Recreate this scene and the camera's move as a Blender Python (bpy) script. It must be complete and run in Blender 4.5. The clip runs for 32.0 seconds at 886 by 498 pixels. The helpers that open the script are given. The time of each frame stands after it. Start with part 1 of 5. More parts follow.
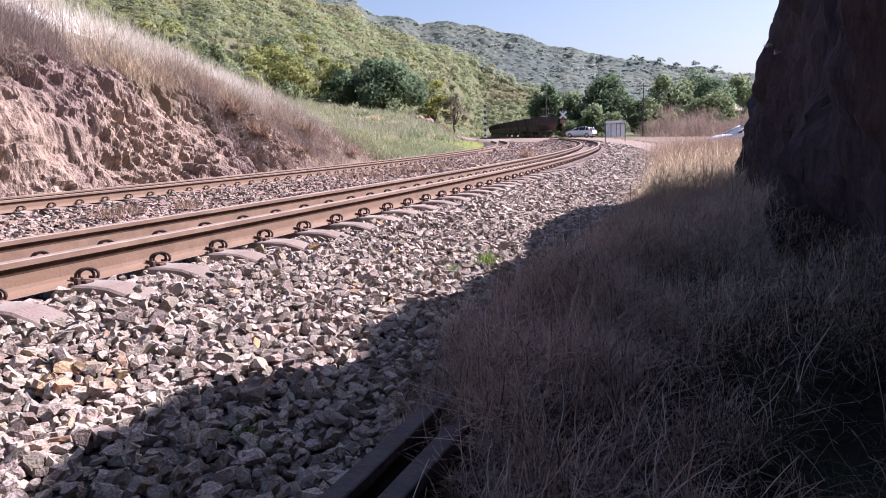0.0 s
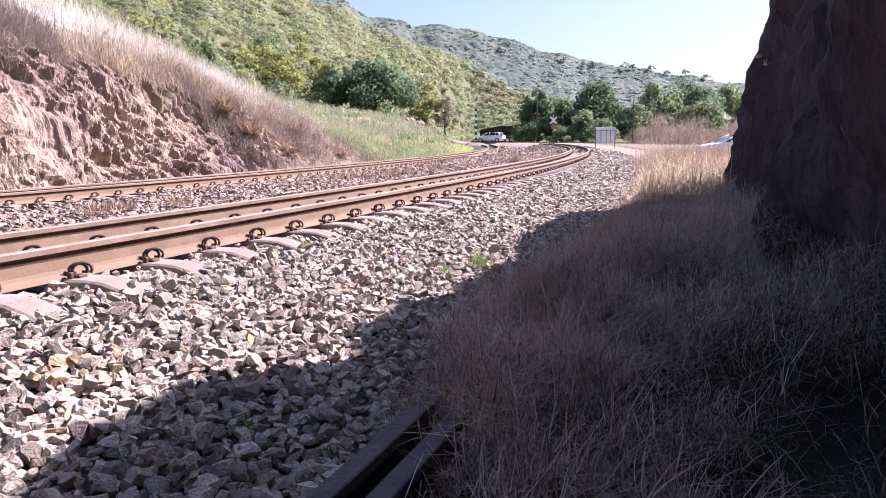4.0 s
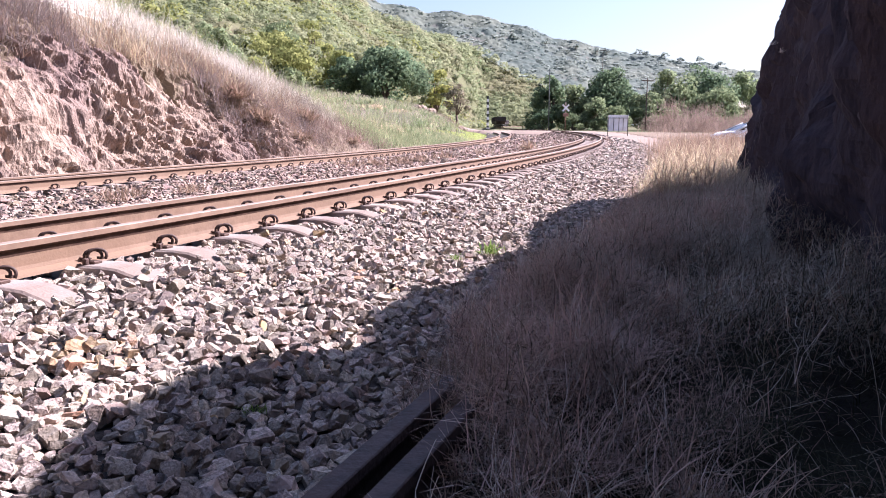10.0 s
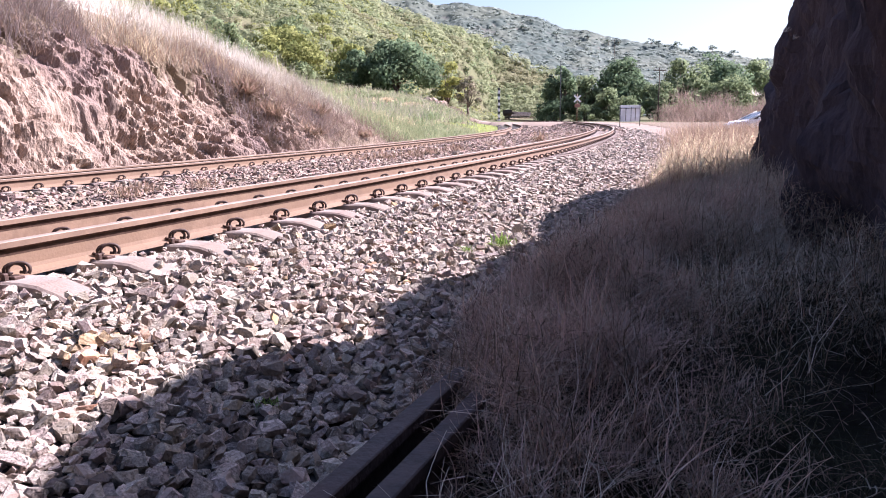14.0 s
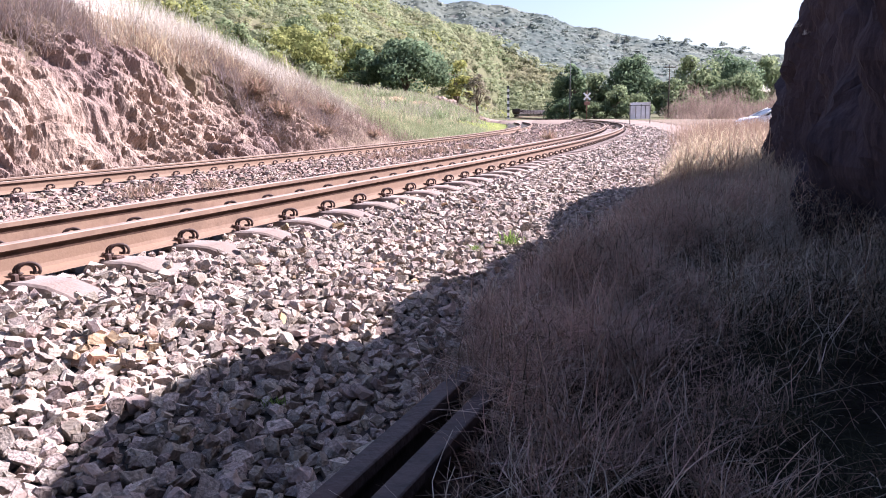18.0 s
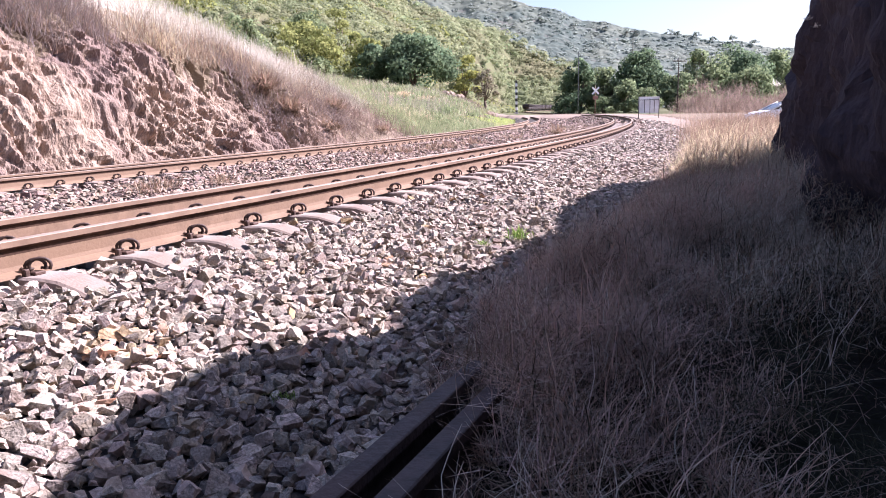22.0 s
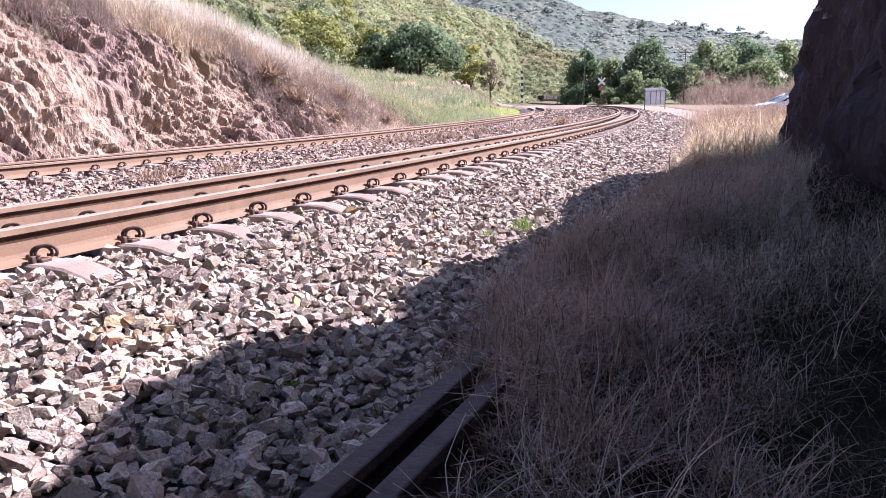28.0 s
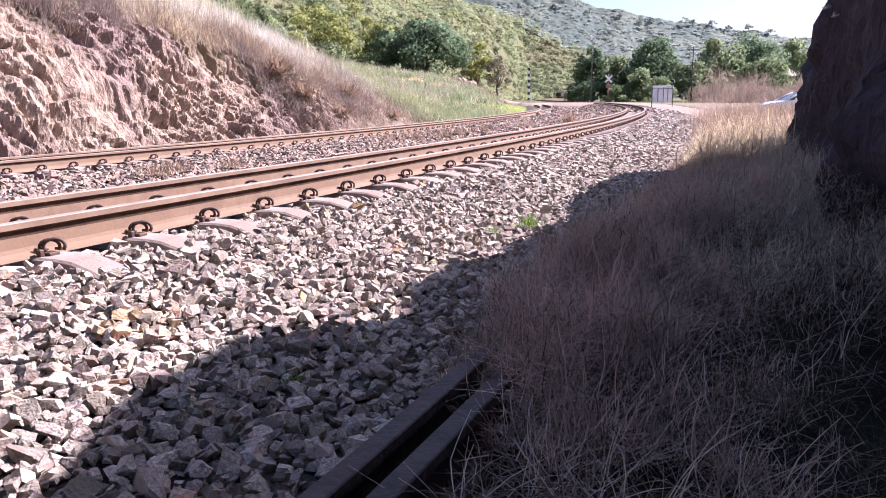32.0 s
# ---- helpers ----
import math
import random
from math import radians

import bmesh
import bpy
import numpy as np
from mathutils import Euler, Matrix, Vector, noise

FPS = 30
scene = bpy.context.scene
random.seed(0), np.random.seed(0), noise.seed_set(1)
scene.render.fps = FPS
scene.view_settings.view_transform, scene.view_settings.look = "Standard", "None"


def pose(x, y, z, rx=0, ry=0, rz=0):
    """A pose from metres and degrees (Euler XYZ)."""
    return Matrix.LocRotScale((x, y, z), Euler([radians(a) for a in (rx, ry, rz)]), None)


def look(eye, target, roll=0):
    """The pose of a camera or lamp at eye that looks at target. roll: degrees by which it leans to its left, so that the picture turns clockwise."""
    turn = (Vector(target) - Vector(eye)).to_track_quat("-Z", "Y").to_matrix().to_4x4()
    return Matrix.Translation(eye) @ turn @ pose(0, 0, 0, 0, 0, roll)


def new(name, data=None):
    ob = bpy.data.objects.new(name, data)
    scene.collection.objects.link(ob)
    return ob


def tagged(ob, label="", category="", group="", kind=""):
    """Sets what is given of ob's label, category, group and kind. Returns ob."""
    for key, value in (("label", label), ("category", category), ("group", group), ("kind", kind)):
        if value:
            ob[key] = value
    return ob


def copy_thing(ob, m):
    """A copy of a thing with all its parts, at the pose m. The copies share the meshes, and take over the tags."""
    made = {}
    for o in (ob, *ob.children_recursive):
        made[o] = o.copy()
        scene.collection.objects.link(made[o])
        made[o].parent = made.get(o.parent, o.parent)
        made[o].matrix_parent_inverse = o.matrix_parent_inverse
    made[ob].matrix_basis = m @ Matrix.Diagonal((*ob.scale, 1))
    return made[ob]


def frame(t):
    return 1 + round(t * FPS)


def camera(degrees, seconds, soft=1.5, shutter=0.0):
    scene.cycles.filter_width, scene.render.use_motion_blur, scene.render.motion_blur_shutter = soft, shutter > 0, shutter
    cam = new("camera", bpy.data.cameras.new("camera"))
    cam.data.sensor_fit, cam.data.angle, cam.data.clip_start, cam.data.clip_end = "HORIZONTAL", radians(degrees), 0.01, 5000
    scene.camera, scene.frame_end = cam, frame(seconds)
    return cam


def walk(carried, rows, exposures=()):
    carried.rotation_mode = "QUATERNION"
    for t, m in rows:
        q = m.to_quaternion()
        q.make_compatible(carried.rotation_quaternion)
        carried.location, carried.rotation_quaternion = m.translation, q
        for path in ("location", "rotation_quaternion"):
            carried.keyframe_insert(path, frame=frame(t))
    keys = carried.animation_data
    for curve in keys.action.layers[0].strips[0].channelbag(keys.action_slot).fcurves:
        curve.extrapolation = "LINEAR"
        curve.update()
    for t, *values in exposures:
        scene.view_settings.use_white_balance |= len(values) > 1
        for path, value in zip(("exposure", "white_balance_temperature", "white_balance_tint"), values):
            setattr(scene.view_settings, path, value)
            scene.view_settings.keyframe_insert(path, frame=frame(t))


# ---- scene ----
cam = camera(61.8, 32.0, soft=1.0)
PATH = [
    (0.0, pose(0.0095, 0.0402, 0.6822, 81.631, 1.238, -2.122)),
    (0.5, pose(0.0030, 0.0287, 0.6828, 81.669, 1.023, -2.282)),
    (1.0, pose(-0.0063, 0.0157, 0.6830, 81.729, 0.759, -2.470)),
    (1.5, pose(-0.0152, 0.0037, 0.6826, 81.796, 0.496, -2.642)),
    (2.0, pose(-0.0199, -0.0047, 0.6824, 81.843, 0.301, -2.759)),
    (2.5, pose(-0.0212, -0.0091, 0.6819, 81.866, 0.182, -2.824)),
    (3.0, pose(-0.0211, -0.0110, 0.6812, 81.873, 0.113, -2.857)),
    (3.5, pose(-0.0207, -0.0107, 0.6807, 81.864, 0.071, -2.870)),
    (5.5, pose(-0.0178, -0.0101, 0.6818, 81.714, 0.019, -2.836)),
    (6.0, pose(-0.0176, -0.0106, 0.6812, 81.670, 0.023, -2.830)),
    (6.5, pose(-0.0180, -0.0128, 0.6812, 81.609, 0.014, -2.799)),
    (7.0, pose(-0.0183, -0.0138, 0.6809, 81.531, 0.009, -2.719)),
    (7.5, pose(-0.0184, -0.0136, 0.6805, 81.437, 0.003, -2.600)),
    (8.0, pose(-0.0192, -0.0132, 0.6799, 81.336, -0.017, -2.471)),
    (8.5, pose(-0.0216, -0.0130, 0.6795, 81.233, -0.045, -2.349)),
    (9.0, pose(-0.0240, -0.0137, 0.6797, 81.129, -0.070, -2.230)),
    (9.5, pose(-0.0252, -0.0143, 0.6804, 81.019, -0.074, -2.107)),
    (10.0, pose(-0.0259, -0.0137, 0.6806, 80.901, -0.054, -1.977)),
    (10.5, pose(-0.0257, -0.0116, 0.6799, 80.776, 0.005, -1.832)),
    (11.0, pose(-0.0230, -0.0084, 0.6783, 80.646, 0.125, -1.671)),
    (11.5, pose(-0.0178, -0.0051, 0.6767, 80.520, 0.293, -1.507)),
    (12.0, pose(-0.0141, -0.0037, 0.6754, 80.426, 0.443, -1.383)),
    (12.5, pose(-0.0139, -0.0049, 0.6747, 80.377, 0.529, -1.309)),
    (13.0, pose(-0.0150, -0.0064, 0.6744, 80.357, 0.568, -1.254)),
    (13.5, pose(-0.0157, -0.0071, 0.6745, 80.346, 0.595, -1.190)),
    (14.0, pose(-0.0156, -0.0074, 0.6745, 80.341, 0.622, -1.117)),
    (14.5, pose(-0.0152, -0.0067, 0.6742, 80.334, 0.647, -1.045)),
    (16.5, pose(-0.0091, -0.0032, 0.6743, 80.293, 0.830, -0.673)),
    (17.0, pose(-0.0067, -0.0021, 0.6734, 80.292, 0.883, -0.577)),
    (17.5, pose(-0.0044, -0.0009, 0.6730, 80.278, 0.945, -0.486)),
    (18.0, pose(-0.0025, -0.0002, 0.6730, 80.254, 1.003, -0.399)),
    (18.5, pose(-0.0012, -0.0004, 0.6730, 80.219, 1.057, -0.306)),
    (19.0, pose(-0.0002, 0.0005, 0.6719, 80.178, 1.123, -0.192)),
    (19.5, pose(0.0008, 0.0023, 0.6705, 80.130, 1.188, -0.068)),
    (20.0, pose(0.0012, 0.0032, 0.6700, 80.076, 1.235, 0.043)),
    (20.5, pose(0.0008, 0.0025, 0.6707, 80.020, 1.248, 0.127)),
    (21.0, pose(-0.0005, 0.0016, 0.6719, 79.966, 1.231, 0.183)),
    (21.5, pose(-0.0021, 0.0012, 0.6721, 79.921, 1.200, 0.211)),
    (22.0, pose(-0.0042, 0.0008, 0.6715, 79.886, 1.169, 0.210)),
    (22.5, pose(-0.0065, -0.0000, 0.6711, 79.852, 1.151, 0.192)),
    (23.0, pose(-0.0074, -0.0007, 0.6715, 79.802, 1.148, 0.180)),
    (23.5, pose(-0.0065, -0.0003, 0.6714, 79.748, 1.169, 0.185)),
    (24.0, pose(-0.0043, -0.0001, 0.6708, 79.697, 1.209, 0.205)),
    (24.5, pose(-0.0016, -0.0003, 0.6702, 79.641, 1.238, 0.250)),
    (25.0, pose(0.0006, 0.0005, 0.6696, 79.577, 1.242, 0.324)),
    (25.5, pose(0.0023, 0.0024, 0.6688, 79.506, 1.217, 0.414)),
    (27.5, pose(-0.0085, -0.0001, 0.6690, 79.221, 0.890, 0.559)),
    (28.0, pose(-0.0078, -0.0009, 0.6688, 79.152, 0.839, 0.605)),
    (28.5, pose(-0.0074, -0.0008, 0.6684, 79.093, 0.789, 0.645)),
    (29.0, pose(-0.0072, -0.0005, 0.6684, 79.046, 0.756, 0.680)),
    (29.5, pose(-0.0074, -0.0006, 0.6686, 79.012, 0.731, 0.713)),
    (30.0, pose(-0.0078, -0.0017, 0.6686, 78.989, 0.712, 0.751)),
    (30.5, pose(-0.0081, -0.0043, 0.6687, 78.967, 0.695, 0.812)),
    (31.0, pose(-0.0086, -0.0061, 0.6688, 78.941, 0.651, 0.909)),
    (31.5, pose(-0.0097, -0.0060, 0.6686, 78.917, 0.581, 1.012)),
    (32.0, pose(-0.0117, -0.0047, 0.6684, 78.899, 0.508, 1.099)),
]
walk(cam, PATH, exposures=[(0.0, 1.28, 5760, 28), (1.0, 1.42, 5760, 28), (2.0, 1.61, 5760, 28), (3.5, 1.69, 5760, 28), (20.0, 1.73, 5760, 28), (32.0, 1.72, 5760, 29)])

# ---- world, sun ----
SUN_AZ, SUN_EL = radians(66.0), radians(43.0)      # azimuth from +y towards +x
world = bpy.data.worlds.new("sky")
scene.world = world
world.use_nodes = True
sky = world.node_tree.nodes.new("ShaderNodeTexSky")
sky.sky_type, sky.sun_disc = "NISHITA", False
sky.sun_elevation, sky.sun_rotation = SUN_EL, SUN_AZ
sky.altitude, sky.air_density, sky.dust_density, sky.ozone_density = 600, 1.2, 3.0, 1.6
back = world.node_tree.nodes["Background"]
back.inputs[1].default_value = 0.056
world.node_tree.links.new(sky.outputs[0], back.inputs[0])
sun = new("sun", bpy.data.lights.new("sun", "SUN"))
sun.data.energy, sun.data.angle, sun.data.color = 5.0, radians(0.55), (1.0, 0.94, 0.88)
sun.matrix_world = look((0, 0, 60), (-math.sin(SUN_AZ), -math.cos(SUN_AZ), 60 - math.tan(SUN_EL)))

# ---- materials ----
def mat(name, c1, c2, scale=6.0, rough=0.9, bump=0.3, bscale=None, island=0.0, rand=0.0, c3=None, s3=0.4, metal=0.0, translucent=0.0, dist=0.02, stretch=(1, 1, 1)):
    """A procedural surface: two colours in a fine grain, a third in broad stains, relief, and a spread per piece."""
    m = bpy.data.materials.new(name)
    m.use_nodes = True
    nt = m.node_tree
    N, L = nt.nodes, nt.links
    bsdf = N["Principled BSDF"]
    bsdf.inputs["Roughness"].default_value, bsdf.inputs["Metallic"].default_value = rough, metal
    if translucent or rough > 0.84:
        bsdf.inputs["Specular IOR Level"].default_value = 0.03 if translucent else 0.1
    tc, mp = N.new("ShaderNodeTexCoord"), N.new("ShaderNodeMapping")
    mp.inputs["Scale"].default_value = stretch
    L.new(tc.outputs["Object"], mp.inputs["Vector"])
    n1 = N.new("ShaderNodeTexNoise")
    n1.inputs["Scale"].default_value, n1.inputs["Detail"].default_value, n1.inputs["Roughness"].default_value = scale, 6, 0.65
    L.new(mp.outputs[0], n1.inputs["Vector"])
    ramp = N.new("ShaderNodeValToRGB")
    ramp.color_ramp.elements[0].position, ramp.color_ramp.elements[1].position = 0.32, 0.68
    ramp.color_ramp.elements[0].color, ramp.color_ramp.elements[1].color = (*c1, 1), (*c2, 1)
    L.new(n1.outputs["Fac"], ramp.inputs[0])
    col = ramp.outputs[0]
    if c3:
        n2 = N.new("ShaderNodeTexNoise")
        n2.inputs["Scale"].default_value, n2.inputs["Detail"].default_value = s3, 4
        L.new(mp.outputs[0], n2.inputs["Vector"])
        r2 = N.new("ShaderNodeValToRGB")
        r2.color_ramp.elements[0].position, r2.color_ramp.elements[1].position = 0.45, 0.62
        L.new(n2.outputs["Fac"], r2.inputs[0])
        mix = N.new("ShaderNodeMix")
        mix.data_type = "RGBA"
        L.new(r2.outputs[0], mix.inputs[0])
        L.new(col, mix.inputs[6])
        mix.inputs[7].default_value = (*c3, 1)
        col = mix.outputs[2]
    for spread, node, out in ((island, "ShaderNodeNewGeometry", "Random Per Island"), (rand, "ShaderNodeObjectInfo", "Random")):
        if spread:
            src, mr, hsv = N.new(node), N.new("ShaderNodeMapRange"), N.new("ShaderNodeHueSaturation")
            mr.inputs[3].default_value, mr.inputs[4].default_value = 1 - spread, 1 + spread
            L.new(src.outputs[out], mr.inputs[0])
            L.new(mr.outputs[0], hsv.inputs["Value"])
            ms, wn = N.new("ShaderNodeMapRange"), N.new("ShaderNodeTexWhiteNoise")
            wn.noise_dimensions = "1D"
            L.new(src.outputs[out], wn.inputs["W"])
            ms.inputs[3].default_value, ms.inputs[4].default_value = 0.5 - spread * 0.05, 0.5 + spread * 0.05
            L.new(wn.outputs["Value"], ms.inputs[0])
            L.new(ms.outputs[0], hsv.inputs["Hue"])
            L.new(col, hsv.inputs["Color"])
            col = hsv.outputs[0]
    L.new(col, bsdf.inputs["Base Color"])
    if bump:
        n3, b = N.new("ShaderNodeTexNoise"), N.new("ShaderNodeBump")
        n3.inputs["Scale"].default_value, n3.inputs["Detail"].default_value = bscale or scale * 3, 5
        L.new(mp.outputs[0], n3.inputs["Vector"])
        b.inputs["Strength"].default_value, b.inputs["Distance"].default_value = bump, dist
        L.new(n3.outputs["Fac"], b.inputs["Height"])
        L.new(b.outputs[0], bsdf.inputs["Normal"])
    if translucent:
        tr, ms2 = N.new("ShaderNodeBsdfTranslucent"), N.new("ShaderNodeMixShader")
        L.new(col, tr.inputs[0])
        ms2.inputs[0].default_value = translucent
        L.new(bsdf.outputs[0], ms2.inputs[1])
        L.new(tr.outputs[0], ms2.inputs[2])
        L.new(ms2.outputs[0], N["Material Output"].inputs[0])
    return m


def glass(name):
    m = bpy.data.materials.new(name)
    m.use_nodes = True
    b = m.node_tree.nodes["Principled BSDF"]
    b.inputs["Base Color"].default_value, b.inputs["Roughness"].default_value = (0.03, 0.029, 0.028, 1), 0.18
    b.inputs["Specular IOR Level"].default_value = 0.3
    return m


M_STONE = mat("crushed_stone", (0.16, 0.132, 0.108), (0.55, 0.462, 0.385), 80, 0.92, 1.0, 90, island=0.42, c3=(0.31, 0.240, 0.188), s3=11, dist=0.010)
M_STONE_P = mat("crushed_stone_piece", (0.16, 0.132, 0.108), (0.55, 0.462, 0.385), 2.8, 0.92, 1.0, 3.2, rand=0.42, c3=(0.31, 0.240, 0.188), s3=0.4, dist=0.010)
M_STONE_B = mat("rust_dusted_stone", (0.12, 0.090, 0.074), (0.46, 0.360, 0.295), 60, 0.92, 0.8, 60, island=0.45, c3=(0.27, 0.185, 0.14), s3=5, dist=0.012)
M_STONE_O = mat("ochre_stained_stone", (0.22, 0.150, 0.095), (0.50, 0.375, 0.26), 60, 0.92, 0.8, 80, island=0.35, c3=(0.36, 0.215, 0.12), s3=9, dist=0.010)
# bed under the stones, darkened to act as shade in their gaps
M_BED = mat("gap_shade_bed", (0.015, 0.014, 0.013), (0.10, 0.09, 0.082), 14, 0.95, 1.0, 14, c3=(0.09, 0.072, 0.062), s3=0.6, dist=0.05)
M_RAIL = mat("rusty_rail", (0.150, 0.090, 0.054), (0.235, 0.147, 0.092), 5, 0.75, 0.15, 40, c3=(0.195, 0.118, 0.070), s3=0.8)
M_HEAD = mat("worn_rail_head", (0.165, 0.100, 0.062), (0.25, 0.162, 0.105), 5, 0.7, 0.1, 40, c3=(0.15, 0.090, 0.058), s3=0.9)
M_TOP = mat("worn_rail_top", (0.22, 0.155, 0.112), (0.32, 0.245, 0.19), 5, 0.6, 0.05, 30, metal=0.1)
M_SLEEPER = mat("weathered_concrete", (0.27, 0.222, 0.195), (0.40, 0.34, 0.30), 12, 0.92, 0.3, 50, c3=(0.25, 0.19, 0.155), s3=1.5, rand=0.12)
M_CLIP = mat("brown_spring_steel", (0.035, 0.022, 0.018), (0.10, 0.055, 0.04), 20, 0.65, 0.2, 60, metal=0.3)
M_OLD = mat("old_rail_steel", (0.035, 0.026, 0.024), (0.085, 0.06, 0.055), 9, 0.75, 0.3, 40, c3=(0.07, 0.042, 0.036), s3=3)
# cliff rock: base colour taken down to bluish near-black to deepen its shade
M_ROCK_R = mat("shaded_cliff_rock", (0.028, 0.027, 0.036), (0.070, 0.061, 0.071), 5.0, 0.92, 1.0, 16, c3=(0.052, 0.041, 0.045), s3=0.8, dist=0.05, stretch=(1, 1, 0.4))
M_ROCK_L = mat("cutting_rock", (0.155, 0.108, 0.080), (0.40, 0.297, 0.225), 6.0, 0.95, 1.0, 18, c3=(0.20, 0.140, 0.118), s3=0.45, dist=0.06, stretch=(1, 1, 0.55))
M_EARTH = mat("dry_earth", (0.14, 0.105, 0.076), (0.28, 0.212, 0.158), 3, 0.95, 0.6, 12, c3=(0.20, 0.155, 0.105), s3=0.12, dist=0.08)
M_HILL = mat("bush_hillside", (0.085, 0.090, 0.044), (0.14, 0.138, 0.070), 0.06, 0.95, 0.8, 0.3, c3=(0.125, 0.112, 0.062), s3=0.02, dist=0.5)
M_ROAD = mat("pale_dirt_road", (0.235, 0.175, 0.138), (0.34, 0.268, 0.218), 0.6, 0.95, 0.2, 6, c3=(0.27, 0.205, 0.162), s3=0.15)
M_STRAW = mat("dry_straw", (0.10, 0.067, 0.053), (0.41, 0.297, 0.22), 1.6, 0.8, 0, island=0.5, translucent=0.2)
M_STALK = mat("pale_dry_stalk", (0.30, 0.250, 0.20), (0.66, 0.575, 0.475), 0.9, 0.8, 0, island=0.45, translucent=0.25)
M_GOLD = mat("golden_dry_grass", (0.46, 0.36, 0.225), (0.72, 0.60, 0.42), 0.9, 0.8, 0, island=0.35, translucent=0.45)
M_SILVER = mat("silvery_seeding_grass", (0.56, 0.50, 0.41), (0.80, 0.75, 0.66), 0.5, 0.8, 0, island=0.25, translucent=0.4)
M_BROWN = mat("brown_dry_brush", (0.22, 0.150, 0.105), (0.42, 0.305, 0.22), 0.6, 0.85, 0, island=0.35, translucent=0.35)
M_GREENGRASS = mat("green_verge_grass", (0.25, 0.275, 0.145), (0.43, 0.445, 0.26), 0.4, 0.85, 0, island=0.3, translucent=0.45)
M_LIME = mat("lime_lawn_grass", (0.36, 0.44, 0.14), (0.52, 0.58, 0.22), 0.4, 0.85, 0, island=0.25, translucent=0.45)
M_LEAF_D = mat("dark_green_leaves", (0.095, 0.145, 0.085), (0.235, 0.305, 0.165), 0.5, 0.85, 0, island=0.32, translucent=0.45)
M_LEAF_M = mat("green_leaves", (0.15, 0.195, 0.10), (0.33, 0.38, 0.20), 0.5, 0.85, 0, island=0.28, translucent=0.48)
M_LEAF_Y = mat("yellow_green_leaves", (0.19, 0.215, 0.075), (0.36, 0.365, 0.13), 0.4, 0.85, 0, island=0.2, translucent=0.45)
M_BUSH = mat("bush_foliage", (0.20, 0.235, 0.125), (0.335, 0.352, 0.20), 0.07, 0.85, 0, island=0.06, translucent=0.55, c3=(0.275, 0.268, 0.155), s3=0.02)
M_WEED = mat("fresh_weed", (0.13, 0.22, 0.05), (0.28, 0.36, 0.10), 8, 0.7, 0, island=0.3, translucent=0.3)
M_BARK = mat("grey_brown_bark", (0.10, 0.075, 0.055), (0.22, 0.17, 0.13), 5, 0.95, 0.5, 20)
M_WAGON = mat("dark_wagon_paint", (0.022, 0.016, 0.016), (0.05, 0.034, 0.032), 1.0, 0.8, 0.1, 6, c3=(0.06, 0.035, 0.028), s3=0.7)
M_COAL = mat("coal_load", (0.012, 0.012, 0.013), (0.05, 0.05, 0.05), 4, 0.8, 0.8, 9, dist=0.1)
M_STEEL = mat("dull_steel", (0.05, 0.045, 0.04), (0.11, 0.10, 0.09), 6, 0.6, 0.1, 20, metal=0.5)
M_WHITE = mat("white_car_paint", (0.74, 0.74, 0.75), (0.80, 0.80, 0.80), 2, 0.25, 0)
M_TYRE = mat("black_rubber", (0.012, 0.012, 0.012), (0.03, 0.03, 0.03), 20, 0.85, 0.1, 60)
M_GLASS = glass("tinted_glass")
M_SIGNGREY = mat("grey_sign_back", (0.72, 0.72, 0.73), (0.84, 0.84, 0.84), 1.0, 0.5, 0.05, 8, c3=(0.66, 0.65, 0.64), s3=1.2)
M_PAINTW = mat("white_sign_paint", (0.76, 0.75, 0.72), (0.82, 0.81, 0.79), 5, 0.6, 0.05, 20)
M_PAINTB = mat("black_paint", (0.018, 0.018, 0.02), (0.04, 0.04, 0.04), 5, 0.6, 0.05, 20)
M_RED = mat("faded_red_paint", (0.22, 0.105, 0.075), (0.30, 0.15, 0.11), 6, 0.6, 0.05, 20)
M_CONC = mat("grey_concrete", (0.36, 0.36, 0.35), (0.50, 0.50, 0.48), 4, 0.9, 0.2, 20)
M_TIMBER = mat("dark_timber", (0.06, 0.045, 0.035), (0.13, 0.10, 0.08), 5, 0.9, 0.3, 20)
M_LAMP_RED = mat("red_lamp_lens", (0.40, 0.015, 0.012), (0.5, 0.03, 0.02), 5, 0.25, 0)
M_HUB = mat("alloy_rim", (0.42, 0.42, 0.43), (0.55, 0.55, 0.56), 9, 0.35, 0, metal=0.8)
# verge soil, coloured near-black for the shade between grass stems
M_SOIL = mat("shade_dark_soil", (0.015, 0.012, 0.01), (0.05, 0.04, 0.03), 9, 0.95, 0.8, 25, c3=(0.026, 0.026, 0.016), s3=1.2, dist=0.03)
# dark rust colour that stands for the rail head's shadow on the web
M_WEB_SHADE = mat("shaded_rail_web", (0.05, 0.028, 0.02), (0.10, 0.06, 0.042), 8, 0.85, 0.15, 40)
M_TWIG = mat("grey_twigs", (0.17, 0.132, 0.12), (0.36, 0.295, 0.268), 0.8, 0.85, 0, island=0.4, translucent=0.2)
M_DRAB = mat("drab_grey_brown_grass", (0.26, 0.225, 0.175), (0.56, 0.495, 0.40), 1.1, 0.85, 0, island=0.4, translucent=0.3)
# olive grass whose colour is lowered to deepen the shade below the cliff
M_DIM = mat("shade_dark_olive_grass", (0.022, 0.023, 0.014), (0.085, 0.08, 0.052), 1.4, 0.85, 0, island=0.4, translucent=0.2)
M_OLIVE = mat("thin_olive_leaves", (0.17, 0.155, 0.10), (0.30, 0.265, 0.18), 0.6, 0.85, 0, island=0.3, translucent=0.4)
